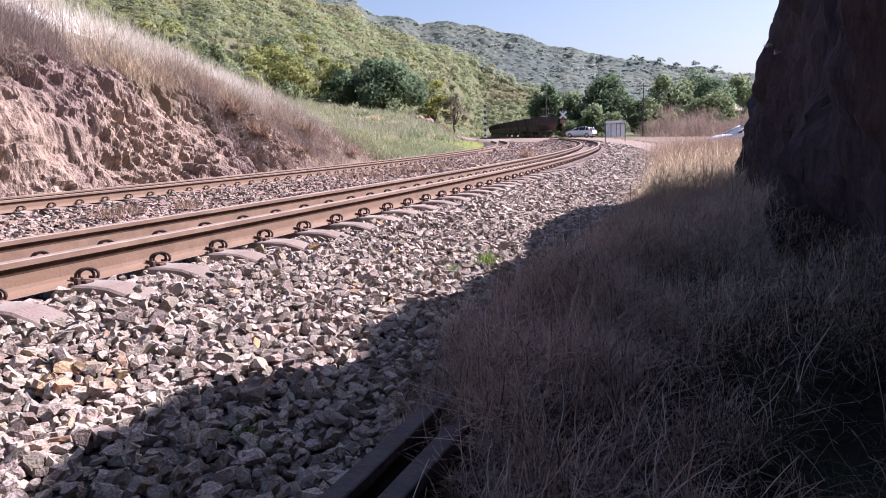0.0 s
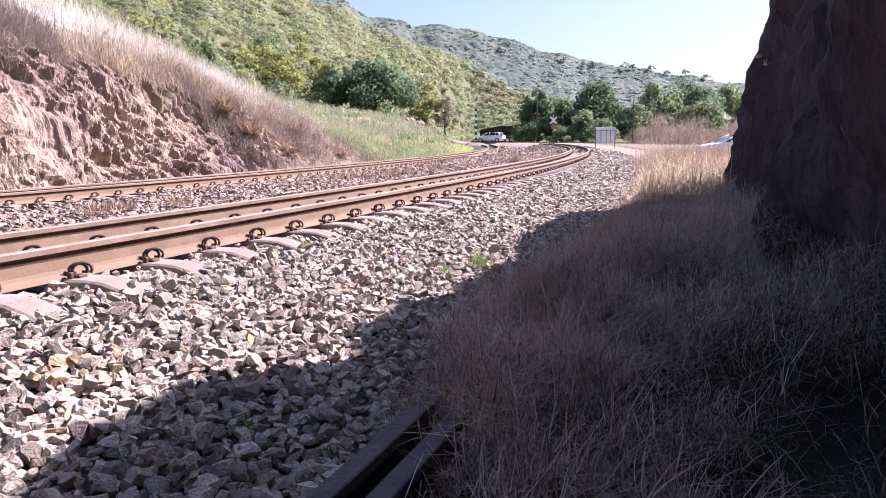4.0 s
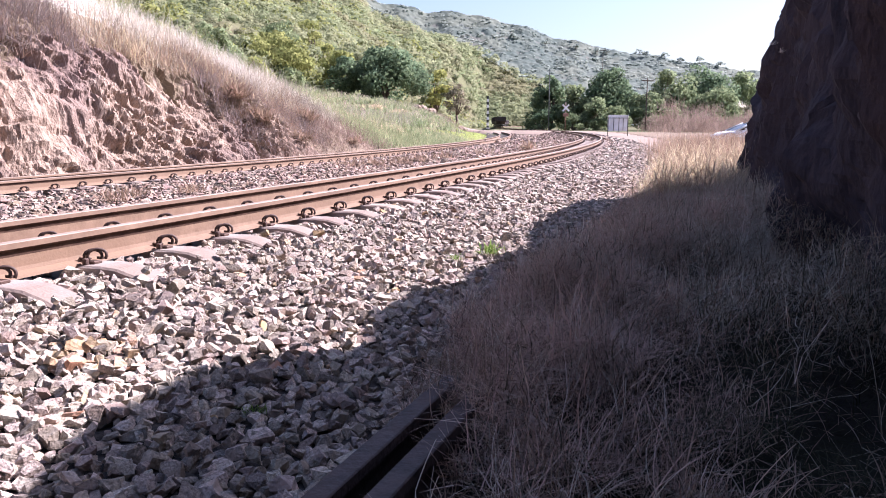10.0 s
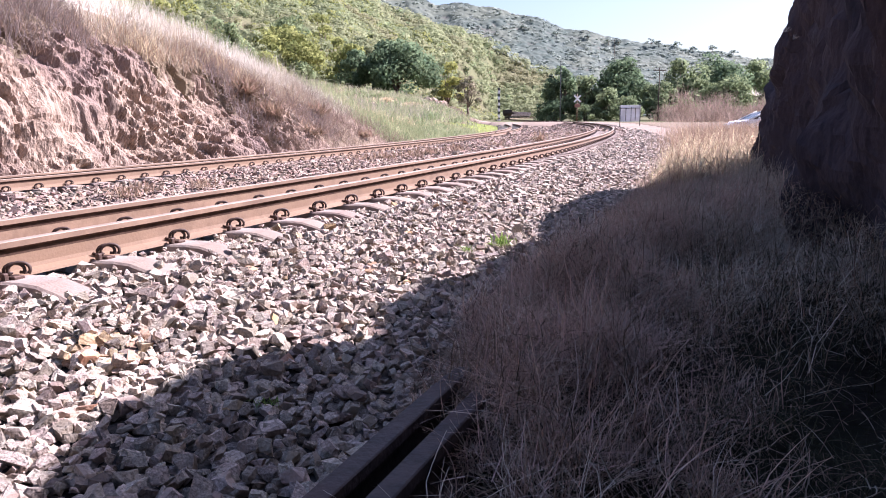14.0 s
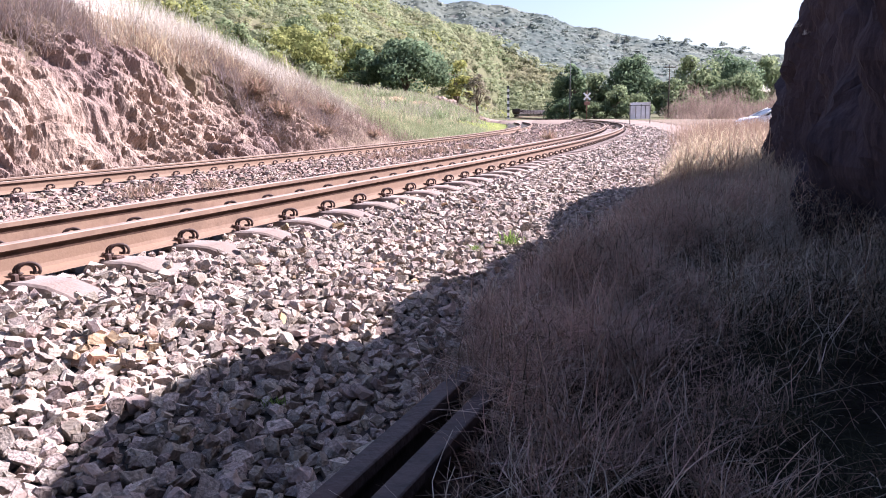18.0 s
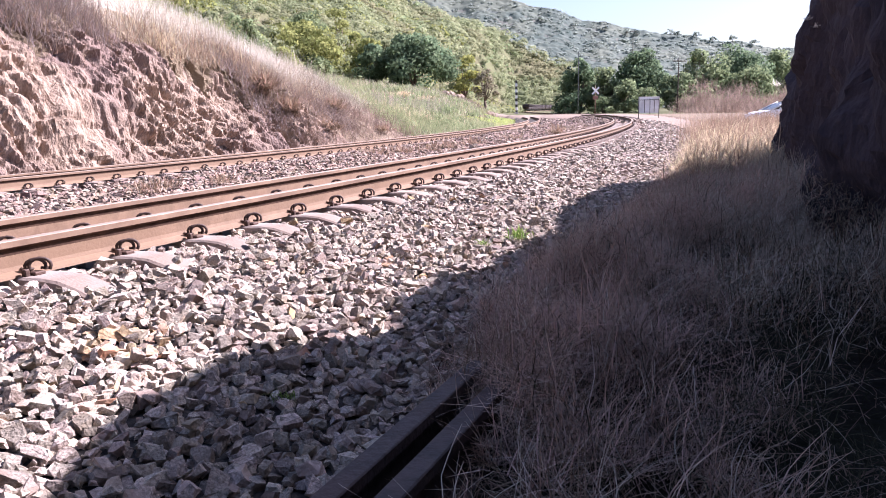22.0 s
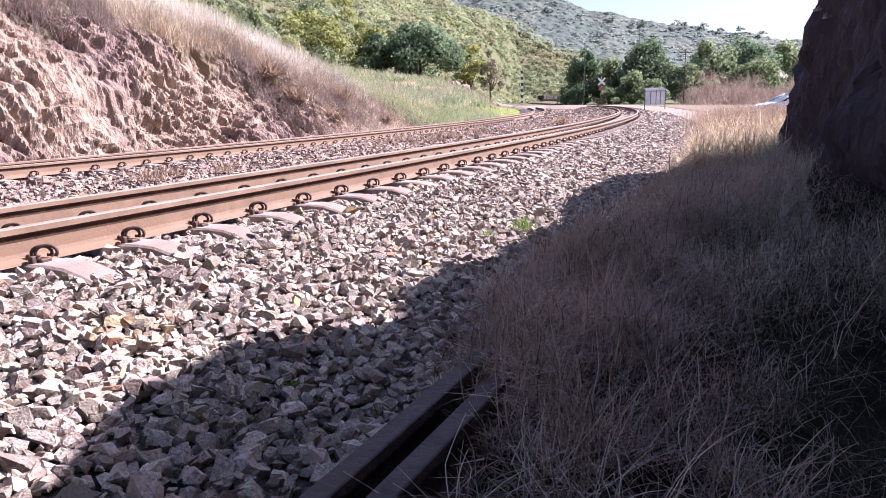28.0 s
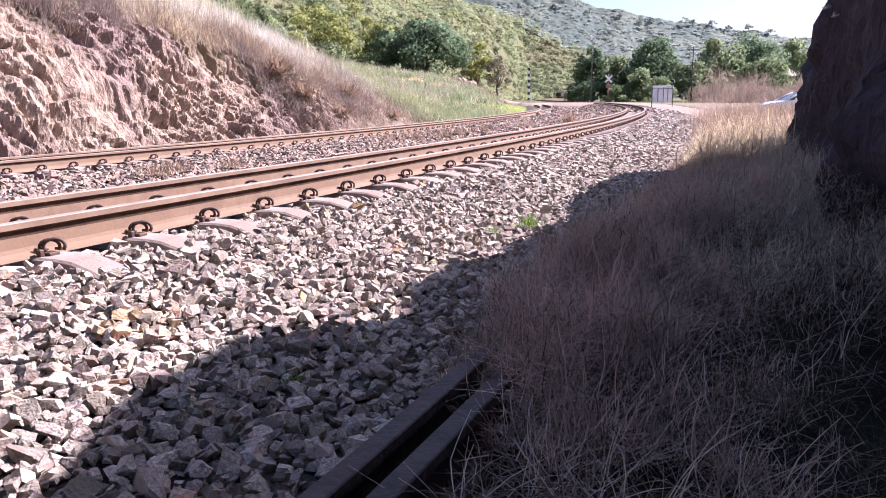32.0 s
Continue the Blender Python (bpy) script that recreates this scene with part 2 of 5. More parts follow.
M_MAST = mat("weathered_mast", (0.08, 0.085, 0.08), (0.14, 0.145, 0.135), 4, 0.9, 0.2, 20)
# far bush: the grey in its green stands for haze over the distance
M_FARBUSH = mat("haze_grey_bush", (0.058, 0.082, 0.070), (0.132, 0.152, 0.124), 0.11, 0.85, 0, c3=(0.135, 0.150, 0.115), s3=0.03)
M_LEMON = mat("lemon_green_leaves", (0.27, 0.28, 0.085), (0.46, 0.45, 0.15), 0.5, 0.85, 0, island=0.2, translucent=0.45)
# ridge trees: leaves paled and greyed, haze put into the colour
M_RIDGETREE = mat("haze_pale_leaves", (0.31, 0.36, 0.315), (0.42, 0.46, 0.395), 0.03, 0.85, 0, island=0.15, translucent=0.5)
M_THICKET = mat("reddish_dry_twigs", (0.25, 0.182, 0.145), (0.40, 0.305, 0.245), 0.3, 0.85, 0, island=0.25, translucent=0.4)
M_SCRUB = mat("reddish_brown_scrub", (0.19, 0.138, 0.112), (0.40, 0.30, 0.242), 0.7, 0.85, 0, island=0.4, translucent=0.25)
# ridge ground: bluish grey-green base colour carries the haze too
M_RIDGE = mat("haze_tinted_slope", (0.08, 0.10, 0.09), (0.12, 0.138, 0.118), 0.07, 0.95, 0.3, 0.3, c3=(0.135, 0.135, 0.112), s3=0.02, dist=0.5)
M_DRAIN = mat("pale_bleached_gravel", (0.50, 0.46, 0.42), (0.78, 0.75, 0.71), 4, 0.95, 0.4, 20, c3=(0.42, 0.37, 0.31), s3=1.1)
M_FUZZ = mat("reddish_seed_stems", (0.36, 0.245, 0.195), (0.64, 0.475, 0.385), 0.8, 0.85, 0, island=0.35, translucent=0.25)
M_PALE = mat("pale_rubble", (0.25, 0.195, 0.15), (0.38, 0.305, 0.24), 2, 0.95, 0.5, 8, c3=(0.30, 0.22, 0.165), s3=0.8)


# ---- mesh helpers ----
def tri_mesh(name, V, T):
    """A mesh from arrays of corners and triangles."""
    V, T = np.asarray(V, np.float32), np.asarray(T, np.int32)
    me = bpy.data.meshes.new(name)
    me.vertices.add(len(V))
    me.vertices.foreach_set("co", V.ravel())
    me.loops.add(len(T) * 3)
    me.loops.foreach_set("vertex_index", T.ravel())
    me.polygons.add(len(T))
    me.polygons.foreach_set("loop_start", np.arange(0, len(T) * 3, 3, dtype=np.int32))
    me.polygons.foreach_set("use_smooth", np.zeros(len(T), bool))
    me.update(calc_edges=True)
    return me


def soft(me, N):
    """Leaves shaded as part of a rounded mass: one normal for each corner point."""
    me.polygons.foreach_set("use_smooth", np.ones(len(me.polygons), bool))
    N = N / (np.linalg.norm(N, axis=1)[:, None] + 1e-9)
    me.normals_split_custom_set_from_vertices(N.tolist())
    return me


def grid_mesh(name, P, smooth=True):
    """A sheet from an array of points rows x columns x 3."""
    r, c = P.shape[:2]
    i = (np.arange(r - 1)[:, None] * c + np.arange(c - 1)[None]).ravel()
    T = np.concatenate([np.c_[i, i + 1, i + c + 1], np.c_[i, i + c + 1, i + c]])
    me = tri_mesh(name, P.reshape(-1, 3), T)
    if smooth:
        me.polygons.foreach_set("use_smooth", np.ones(len(T), bool))
    return me


def part(name, data, material, parent=None, label="", m=None):
    """Links a bmesh or a mesh as one object, under a thing or a part."""
    if isinstance(data, bmesh.types.BMesh):
        me = bpy.data.meshes.new(name)
        data.to_mesh(me)
        data.free()
    else:
        me = data
    if material and not me.materials:
        me.materials.append(material)
    ob = new(name, me)
    if parent:
        ob.parent = parent
    if m is not None:
        ob.matrix_basis = m
    if label:
        ob["label"] = label
    return ob


def box(bm, size, at=(0, 0, 0), bevel=0.0, rot=None, taper=None):
    """Adds a bevelled block; taper scales its upper end."""
    m = Matrix.Translation(at) @ (rot or Matrix()) @ Matrix.Diagonal((*size, 1))
    vs = bmesh.ops.create_cube(bm, size=1, matrix=Matrix())["verts"]
    if taper:
        for v in vs:
            if v.co.z > 0:
                v.co.x *= taper[0]
                v.co.y *= taper[1]
    bmesh.ops.transform(bm, matrix=m, verts=vs)
    if bevel:
        es = list({e for v in vs for e in v.link_edges})
        bmesh.ops.bevel(bm, geom=es, offset=bevel, segments=1, affect="EDGES")
    return bm


def tube(bm, pts, radii, n=8, caps=True):
    """Adds a round bar along points, with a radius at each."""
    rings = []
    for i, p in enumerate(pts):
        p = Vector(p)
        d = (Vector(pts[min(i + 1, len(pts) - 1)]) - Vector(pts[max(i - 1, 0)])).normalized()
        a = d.orthogonal().normalized() if i == 0 else (a - d * a.dot(d)).normalized()
        b = d.cross(a)
        rings.append([bm.verts.new(p + (a * math.cos(k) + b * math.sin(k)) * radii[i]) for k in (2 * math.pi * j / n for j in range(n))])
    for r0, r1 in zip(rings, rings[1:]):
        for j in range(n):
            bm.faces.new((r0[j], r0[(j + 1) % n], r1[(j + 1) % n], r1[j])).smooth = True
    if caps:
        bm.faces.new(rings[0][::-1])
        bm.faces.new(rings[-1])
    return bm


def thing(name, label, category, m=None, group="", kind=""):
    ob = tagged(new(name), label, category, group, kind)
    if m is not None:
        ob.matrix_basis = m
    return ob


# ---- the line of the railway ----
TH, LAT, DS = 0.4095, 3.8154, 0.25
S0 = 30.0          # metres of line behind the place abeam of the camera
ss = np.arange(-S0, 720, DS)


def curvature(s):
    left, right, tight = 1 / 273.2, -0.00055, -0.0017
    a = np.clip((s - 98) / 20, 0, 1)
    b = np.clip((s - 290) / 30, 0, 1)
    return left + (right - left) * a + (tight - right) * b


head = -np.concatenate([[0], np.cumsum(curvature(ss[:-1] + DS / 2) * DS)])
i0 = int(S0 / DS)
head = TH + head - head[i0]
lx = np.concatenate([[0], np.cumsum(np.sin((head[:-1] + head[1:]) / 2) * DS)])
ly = np.concatenate([[0], np.cumsum(np.cos((head[:-1] + head[1:]) / 2) * DS)])
lx, ly = lx - lx[i0] - LAT * math.cos(TH), ly - ly[i0] + LAT * math.sin(TH)


def line_z(s):
    s = np.asarray(s, float)
    return np.where(s < 105, 0.0032 * s + 3e-5 * s * np.maximum(s, 0), 0.667 + 0.0075 * (s - 105))


def along(s, off=0.0, z=0.0):
    """Places s metres along the line, off metres to its left of the near rail's outer edge."""
    s = np.asarray(s, float)
    x, y, h = np.interp(s, ss, lx), np.interp(s, ss, ly), np.interp(s, ss, head)
    return np.stack([x - off * np.cos(h), y + off * np.sin(h), line_z(s) + z], -1)


def heading(s):
    return float(np.interp(s, ss, head))


def on_line(x, y):
    """The nearest s and off of places."""
    x, y = np.asarray(x, float).ravel(), np.asarray(y, float).ravel()
    e = int((440 + S0) / DS)
    qx, qy, qh, qs = lx[:e:4], ly[:e:4], head[:e:4], ss[:e:4]
    s, off = np.empty(len(x)), np.empty(len(x))
    for a in range(0, len(x), 4000):
        b = slice(a, a + 4000)
        i = np.argmin((x[b, None] - qx) ** 2 + (y[b, None] - qy) ** 2, 1)
        dx, dy = x[b] - qx[i], y[b] - qy[i]
        s[b] = qs[i] + dx * np.sin(qh[i]) + dy * np.cos(qh[i])
        off[b] = -dx * np.cos(qh[i]) + dy * np.sin(qh[i])
    return s, off


def frame_at(s, off=0.0, z=0.0):
    """A pose on the line: y forward along it, x to its right."""
    p = along(s, off, z)
    return Matrix.Translation(p) @ Matrix.Rotation(-heading(s), 4, "Z")


def smooth(a, b, x):
    t = np.clip((np.asarray(x, float) - a) / (b - a), 0, 1)
    return t * t * (3 - 2 * t)


def bed_z(s, off):
    """Height of the ballast and verge over the line, by offset."""
    return np.interp(off, [-6, -4.2, -2.7, -0.75, -0.5, 1.75, 3.2, 5.4, 6.6, 9.2, 9.8, 10.2], [-0.35, -0.38, -0.45, -0.255, -0.225, -0.225, -0.52, -0.56, -0.415, -0.43, -0.61, -0.63])


CREST_S = [-30, 5, 14, 20, 23, 26.8, 30, 33.5, 37, 40, 50, 67, 80, 93, 101, 140]
CREST_Z = [6.4, 6.3, 5.4, 4.65, 4.22, 3.55, 3.2, 2.52, 2.02, 1.62, 1.0, 0.6, 0.65, 0.78, 0.7, 1.2]


def bank_z(s, off):
    """The cutting's side, left of the second line, above its toe: steep in the rock, then an easier slope of earth to the crest."""
    toe = line_z(s) - 0.6
    crest = np.interp(s, CREST_S, CREST_Z)
    f = np.clip((off - 9.8) / 5.0, 0, 1)
    steep = np.interp(f, [0, 0.05, 0.36, 0.50, 1.0], [0, 0.03, 0.54, 0.65, 1.0])
    k = 1 - smooth(21, 28, s)
    return toe + (crest - toe) * (f + (steep - f) * k) - 0.04 * np.maximum(off - 14.8, 0)


RIDGE_PX = [-90, -50, -30, -20, -12, -6, -1.8, 0.5, 4.2, 6.8, 9.4, 11.9, 13.6, 17.2, 19.6, 24.1, 32, 45, 90]
RIDGE_EL = [16, 16, 14.3, 13.0, 11.9, 10.6, 8.9, 8.75, 8.5, 7.9, 7.1, 6.4, 6.0, 5.35, 4.95, 4.1, 3.7, 3.7, 3.7]


SPUR_B = [-90, -50, -30, -20, -12, -6, -3.0, 3.0, 5.8, 9.5, 12.1, 14.2, 90]
SPUR_EL = [16, 16, 14.3, 13.0, 11.9, 9.6, 8.2, 6.6, 5.3, 3.5, 2.0, 0.2, 0]


def hill_z(x, y):
    """The valley's far side: a bushy spur that falls to the line, and a ridge behind it, by bearing."""
    b = np.degrees(np.arctan2(x, np.maximum(y, 1e-6)))
    d = np.hypot(x, y)
    near = np.interp(b, [-90, -20, -8, 0, 3, 5, 30], [100, 105, 112, 150, 300, 430, 440])
    far = np.interp(b, [-90, -10, 0, 3, 5, 90], [420, 460, 480, 540, 590, 600])
    t = np.clip((d - near) / (far - near), 0, 1)
    top = np.tan(np.radians(sum(np.interp(b + e, SPUR_B, SPUR_EL) for e in (-1.2, -0.6, 0, 0.6, 1.2)) / 5)) * far
    bumps = 0.05 * top * np.sin(b * 1.3 + 1.0) * np.sin(d / 47.0 + b * 0.2) * t
    spur = top * (0.8 * t + 0.2 * t * t) + bumps - np.maximum(d - far, 0) * 0.10
    t = np.clip((d - 560) / 230, 0, 1)
    top = np.tan(np.radians(sum(np.interp(b + e, RIDGE_PX, RIDGE_EL) for e in (-1.2, -0.6, 0, 0.6, 1.2)) / 5)) * 790
    ridge = top * (0.7 * t + 0.3 * t * t) + 0.02 * top * np.sin(b * 1.7) * np.sin(d / 70.0 + b * 0.3) * t - np.maximum(d - 790, 0) * 0.12
    return np.where(y > 0, np.maximum(np.maximum(spur, ridge), 0), 0)


def land_z(x, y):
    x, y = np.asarray(x, float), np.asarray(y, float)
    s, off = on_line(x, y)
    s, off = s.reshape(x.shape), off.reshape(x.shape)
    z = line_z(np.minimum(s, 300)) + np.where(off > 9.8, 0, bed_z(s, np.clip(off, -6, 9.8)))
    z = z + 0.28 * smooth(60, 95, s) * (1 - smooth(20, 60, np.abs(off))) * ((off < -2.8) | (off > 9.7))
    z = np.where(off > 9.8, bank_z(s, off), z) * (1 - smooth(440, 520, np.hypot(x, y)))
    clear = 1 - (1 - smooth(10, 50, np.abs(off - 1))) * (s > 90) * (1 - smooth(400, 440, s)) * (1 - smooth(430, 470, np.hypot(x, y)))
    return z + knoll_z(x, y) * np.where(np.abs(off) < 11, 0, 1) + hill_z(x, y) * clear


def knoll_z(x, y):
    """The low grassy rise beside the crossing."""
    b, d = np.degrees(np.arctan2(x, np.maximum(y, 1e-6))), np.hypot(x, y)
    top = np.interp(b, [-90, -40, -12, -6, -2, 0, 1.5, 2.4, 3.1, 3.8, 6], [8, 9, 7.0, 5.0, 3.8, 2.7, 1.7, 0.9, 0.2, 0, 0])
    return np.where(y > 0, top * smooth(44, 104, d) * (1 - 0.5 * smooth(110, 135, d) * (b > -4)), 0)

# ---- ground, to the horizon ----
rng = np.random.default_rng(7)
bear = np.concatenate([np.linspace(-180, -45, 28)[:-1], np.linspace(-45, 45, 181), np.linspace(45, 180, 28)[1:]])
dist = np.concatenate([[0.0], np.geomspace(1.2, 60, 60), np.geomspace(63, 900, 90), np.geomspace(1000, 4500, 8)])
gb, gd = np.meshgrid(np.radians(bear), dist)
gx, gy = gd * np.sin(gb), gd * np.cos(gb)
gz = land_z(gx, gy)
gs, go = (a.reshape(gx.shape) for a in on_line(gx, gy))
gz = gz - 1.3 * ((go > -5) & (go < np.where(gs < 82, 16.6, 9.7)) & (gs < 98) & (gs > -28))
ground = part("ground", grid_mesh("ground", np.stack([gx, gy, gz], -1)), M_HILL)
tagged(ground, "dry grassy valley floor rising into bush hillside", "ground", kind="structure")
ground.data.materials.append(M_EARTH)
me = ground.data
cx = np.empty(len(me.polygons) * 3)
me.polygons.foreach_get("center", cx)
cx = cx.reshape(-1, 3)
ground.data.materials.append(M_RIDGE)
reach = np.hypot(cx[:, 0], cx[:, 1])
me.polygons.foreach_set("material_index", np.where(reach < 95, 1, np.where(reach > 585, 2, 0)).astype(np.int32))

# ---- ballast bed under both lines and the verge ----
bs = np.concatenate([np.arange(-8, 20, 0.16), np.arange(20, 100, 0.5)])
bo = np.concatenate([np.arange(-5.6, 2.0, 0.1), np.arange(2.0, 10.2, 0.25)])
BS, BO = np.meshgrid(bs, bo, indexing="ij")
BP = along(BS, BO)
BP[..., 2] += bed_z(BS, BO) - 0.02 + rng.normal(0, 0.008, BS.shape) + 0.28 * smooth(60, 95, BS) * (np.abs(BO - 4) > 5.4)
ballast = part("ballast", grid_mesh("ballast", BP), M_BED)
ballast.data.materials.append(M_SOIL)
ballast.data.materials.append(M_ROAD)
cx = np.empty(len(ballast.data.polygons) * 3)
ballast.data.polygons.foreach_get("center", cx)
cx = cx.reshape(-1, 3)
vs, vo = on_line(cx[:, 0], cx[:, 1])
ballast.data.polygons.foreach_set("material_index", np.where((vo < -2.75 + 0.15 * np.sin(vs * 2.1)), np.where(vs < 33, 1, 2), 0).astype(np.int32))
tagged(ballast, "grey crushed-stone ballast under two railway tracks", "ballast", kind="structure")


# ---- crushed stones ----
def stone_kinds(n, seed, cuts):
    """Broken stones: a skewed block split along random planes, so that every face is flat and every edge sharp."""
    r = random.Random(seed)
    kinds = []
    for _ in range(n):
        bm = bmesh.new()
        bmesh.ops.create_cube(bm, size=1.7)
        for v in bm.verts:
            v.co += Vector((r.uniform(-0.25, 0.25), r.uniform(-0.25, 0.25), r.uniform(-0.2, 0.2)))
        bmesh.ops.triangulate(bm, faces=bm.faces)
        for k in range(cuts):
            d = Vector((r.gauss(0, 1), r.gauss(0, 1), r.gauss(0, 0.7))).normalized()
            geom = bm.verts[:] + bm.edges[:] + bm.faces[:]
            cut = bmesh.ops.bisect_plane(bm, geom=geom, plane_co=d * r.uniform(0.45, 0.85), plane_no=d, clear_outer=True)
            rim = [e for e in cut["geom_cut"] if isinstance(e, bmesh.types.BMEdge)]
            if rim:
                bmesh.ops.contextual_create(bm, geom=rim)
        bmesh.ops.remove_doubles(bm, verts=bm.verts, dist=0.03)
        ax = (r.uniform(0.95, 1.45), r.uniform(0.75, 1.05), r.uniform(0.5, 0.85))
        bmesh.ops.scale(bm, vec=ax, verts=bm.verts)
        bmesh.ops.triangulate(bm, faces=bm.faces)
        bmesh.ops.recalc_face_normals(bm, faces=bm.faces)
        bm.verts.index_update()
        kinds.append((np.array([v.co[:] for v in bm.verts]), np.array([[v.index for v in f.verts] for f in bm.faces])))
        bm.free()
    return kinds


STONES = stone_kinds(40, 3, 6) + stone_kinds(24, 5, 4)      # the second lot, plainer, lies far off


def turns(n, gen, tilt=0.4):
    """n turns, as 3 x 3 matrices: any way round, tilted from lying flat."""
    a, b, c = gen.uniform(0, 2 * math.pi, n), gen.normal(0, tilt, n), gen.normal(0, tilt, n)
    o, i = np.zeros(n), np.ones(n)
    A = np.stack([np.cos(a), -np.sin(a), o, np.sin(a), np.cos(a), o, o, o, i], -1).reshape(n, 3, 3)
    B = np.stack([i, o, o, o, np.cos(b), -np.sin(b), o, np.sin(b), np.cos(b)], -1).reshape(n, 3, 3)
    C = np.stack([np.cos(c), o, np.sin(c), o, i, o, -np.sin(c), o, np.cos(c)], -1).reshape(n, 3, 3)
    return C @ B @ A


def gather(kinds, where, scale, rot, kind):
    """Joins many copies of some kinds of piece into arrays of corners and triangles."""
    VV, TT, base = [], [], 0
    for k, (v, t) in enumerate(kinds):
        i = np.where(kind == k)[0]
        if not len(i):
            continue
        P = np.einsum("nij,vj->nvi", rot[i], v) * scale[i][:, None, None] + where[i][:, None]
        VV.append(P.reshape(-1, 3))
        TT.append((t[None] + (np.arange(len(i)) * len(v))[:, None, None] + base).reshape(-1, 3))
        base += len(i) * len(v)
    return np.concatenate(VV), np.concatenate(TT)


def lay(s0, s1, o0, o1, step, seed, keep=1.0):
    g = np.random.default_rng(seed)
    a, b = np.meshgrid(np.arange(s0, s1, step), np.arange(o0, o1, step), indexing="ij")
    a, b = a.ravel() + g.uniform(-0.5, 0.5, a.size) * step, b.ravel() + g.uniform(-0.5, 0.5, b.size) * step
    k = g.random(len(a)) < keep
    return a[k], b[k]


# stretches: along from, to; off from, to; spacing; stone radius
fields = [(-0.8, 5.2, -3.0, -0.1, 0.046, 0.036, 11, 1.0), (-0.8, 5.2, -3.0, -0.1, 0.12, 0.036, 21, 0.6), (5.2, 12.0, -3.0, -0.1, 0.052, 0.038, 12, 1.0), (12, 24, -2.7, -0.1, 0.066, 0.046, 13, 1.0), (24, 50, -2.6, -0.2, 0.105, 0.066, 14, 1.0),
          (1.5, 13, -0.1, 1.2, 0.07, 0.045, 15, 1.0), (3.0, 13, 1.2, 6.9, 0.082, 0.048, 16, 1.0), (13, 24, 1.2, 7.4, 0.10, 0.056, 17, 1.0), (24, 60, 1.2, 7.0, 0.17, 0.085, 18, 1.0), (4.0, 22, 7.4, 9.3, 0.11, 0.056, 19, 1.0), (50, 99, -2.6, 7.2, 0.27, 0.12, 24, 1.0), (22, 60, 7.4, 9.3, 0.20, 0.09, 25, 1.0),
          (-7.5, -0.8, -2.9, 6.9, 0.15, 0.075, 22, 1.0), (-0.8, 3.0, -0.1, 6.9, 0.13, 0.065, 23, 1.0)]
SLEEP = 0.652
pos, siz, tint = [], [], []
for s0, s1, o0, o1, step, rad, seed, keep in fields:
    a, b = lay(s0, s1, o0, o1, step, seed, keep)
    g = np.random.default_rng(seed + 50)
    r = 0.80 * rad * g.uniform(0.5, 1.35, len(a)) * np.where(g.random(len(a)) < 0.12, 1.3, 1.0)
    # leave the sleepers, rails and the old rails free
    ph = np.abs((a - 2.823) / SLEEP - np.round((a - 2.823) / SLEEP)) * SLEEP
    on_sleeper = (ph < 0.135) & (b > -0.50 + g.uniform(-0.10, 0.06, len(a))) & (b < 1.7)
    on_rail = (np.abs(b - 0.035) < 0.09) | (np.abs(b - 1.172) < 0.09) | (np.abs(b - 7.396) < 0.09) | (np.abs(b - 8.533) < 0.09)
    old = (b < -2.72) & (b > -3.1)
    ok = ~(on_sleeper | on_rail | old)
    if o0 < -2:
        ok &= g.random(len(a)) < np.clip((b + 3.0) / 0.45, 0, 1)
    a, b, r = a[ok], b[ok], r[ok]
    P = along(a, b)
    P[:, 2] += bed_z(a, b) + g.uniform(-0.7, 0.5, len(a)) * r + (0.045 if seed == 21 else 0)
    pos.append(P)
    siz.append(r)
    tint.append(b + g.normal(0, 0.12, len(b)) + 0.02 * (a - 12) > 0.0)
    if seed == 11:
        single = (a > 1.6) & (a < 2.45) & (b > -2.65) & (b < -1.87)
        n_single = len(a)
pos, siz = np.concatenate(pos), np.concatenate(siz)
g = np.random.default_rng(99)
rot = turns(len(pos), g, np.where(np.hypot(pos[:, 0], pos[:, 1]) < 9.0, 0.4, 0.28))
kind = np.where(np.hypot(pos[:, 0], pos[:, 1]) < 9.0, g.integers(0, 40, len(pos)), g.integers(40, 64, len(pos)))
rest = np.ones(len(pos), bool)
lift = np.where(single)[0][:300]
rest[lift] = False
# rust from the wheels tints the stones between the rails and tracks
rusty = np.concatenate(tint)
ps, po = on_line(pos[:, 0], pos[:, 1])
ochre = (np.hypot((ps - 2.32) * 0.8, po + 1.27) < 0.22) & (g.random(len(pos)) < 0.45) | (np.abs(po + 1.3) < 1.2) & (ps < 9) & (g.random(len(pos)) < 0.012)
for sel, m in ((rest & ~rusty & ~ochre, M_STONE), (rest & rusty & ~ochre, M_STONE_B), (rest & ochre, M_STONE_O)):
    V, T = gather(STONES, pos[sel], siz[sel], rot[sel], kind[sel])
    loose = part("crushed_stones", tri_mesh("crushed_stones", V, T), m, ballast)
    loose["kind"] = "stuff"
STONE_MESH = []
for k, (v, t) in enumerate(STONES):
    me = tri_mesh("stone", v, t)
    me.materials.append(M_STONE_P)
    STONE_MESH.append(me)
STONE_PARTS = (pos[lift], siz[lift], rot[lift], kind[lift])


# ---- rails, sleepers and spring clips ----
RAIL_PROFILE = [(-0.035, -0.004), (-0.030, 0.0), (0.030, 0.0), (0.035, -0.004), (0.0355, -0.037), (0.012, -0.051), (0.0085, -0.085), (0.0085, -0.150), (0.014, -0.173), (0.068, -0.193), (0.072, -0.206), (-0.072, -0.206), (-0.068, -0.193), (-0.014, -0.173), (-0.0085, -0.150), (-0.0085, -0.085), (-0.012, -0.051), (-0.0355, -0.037)]
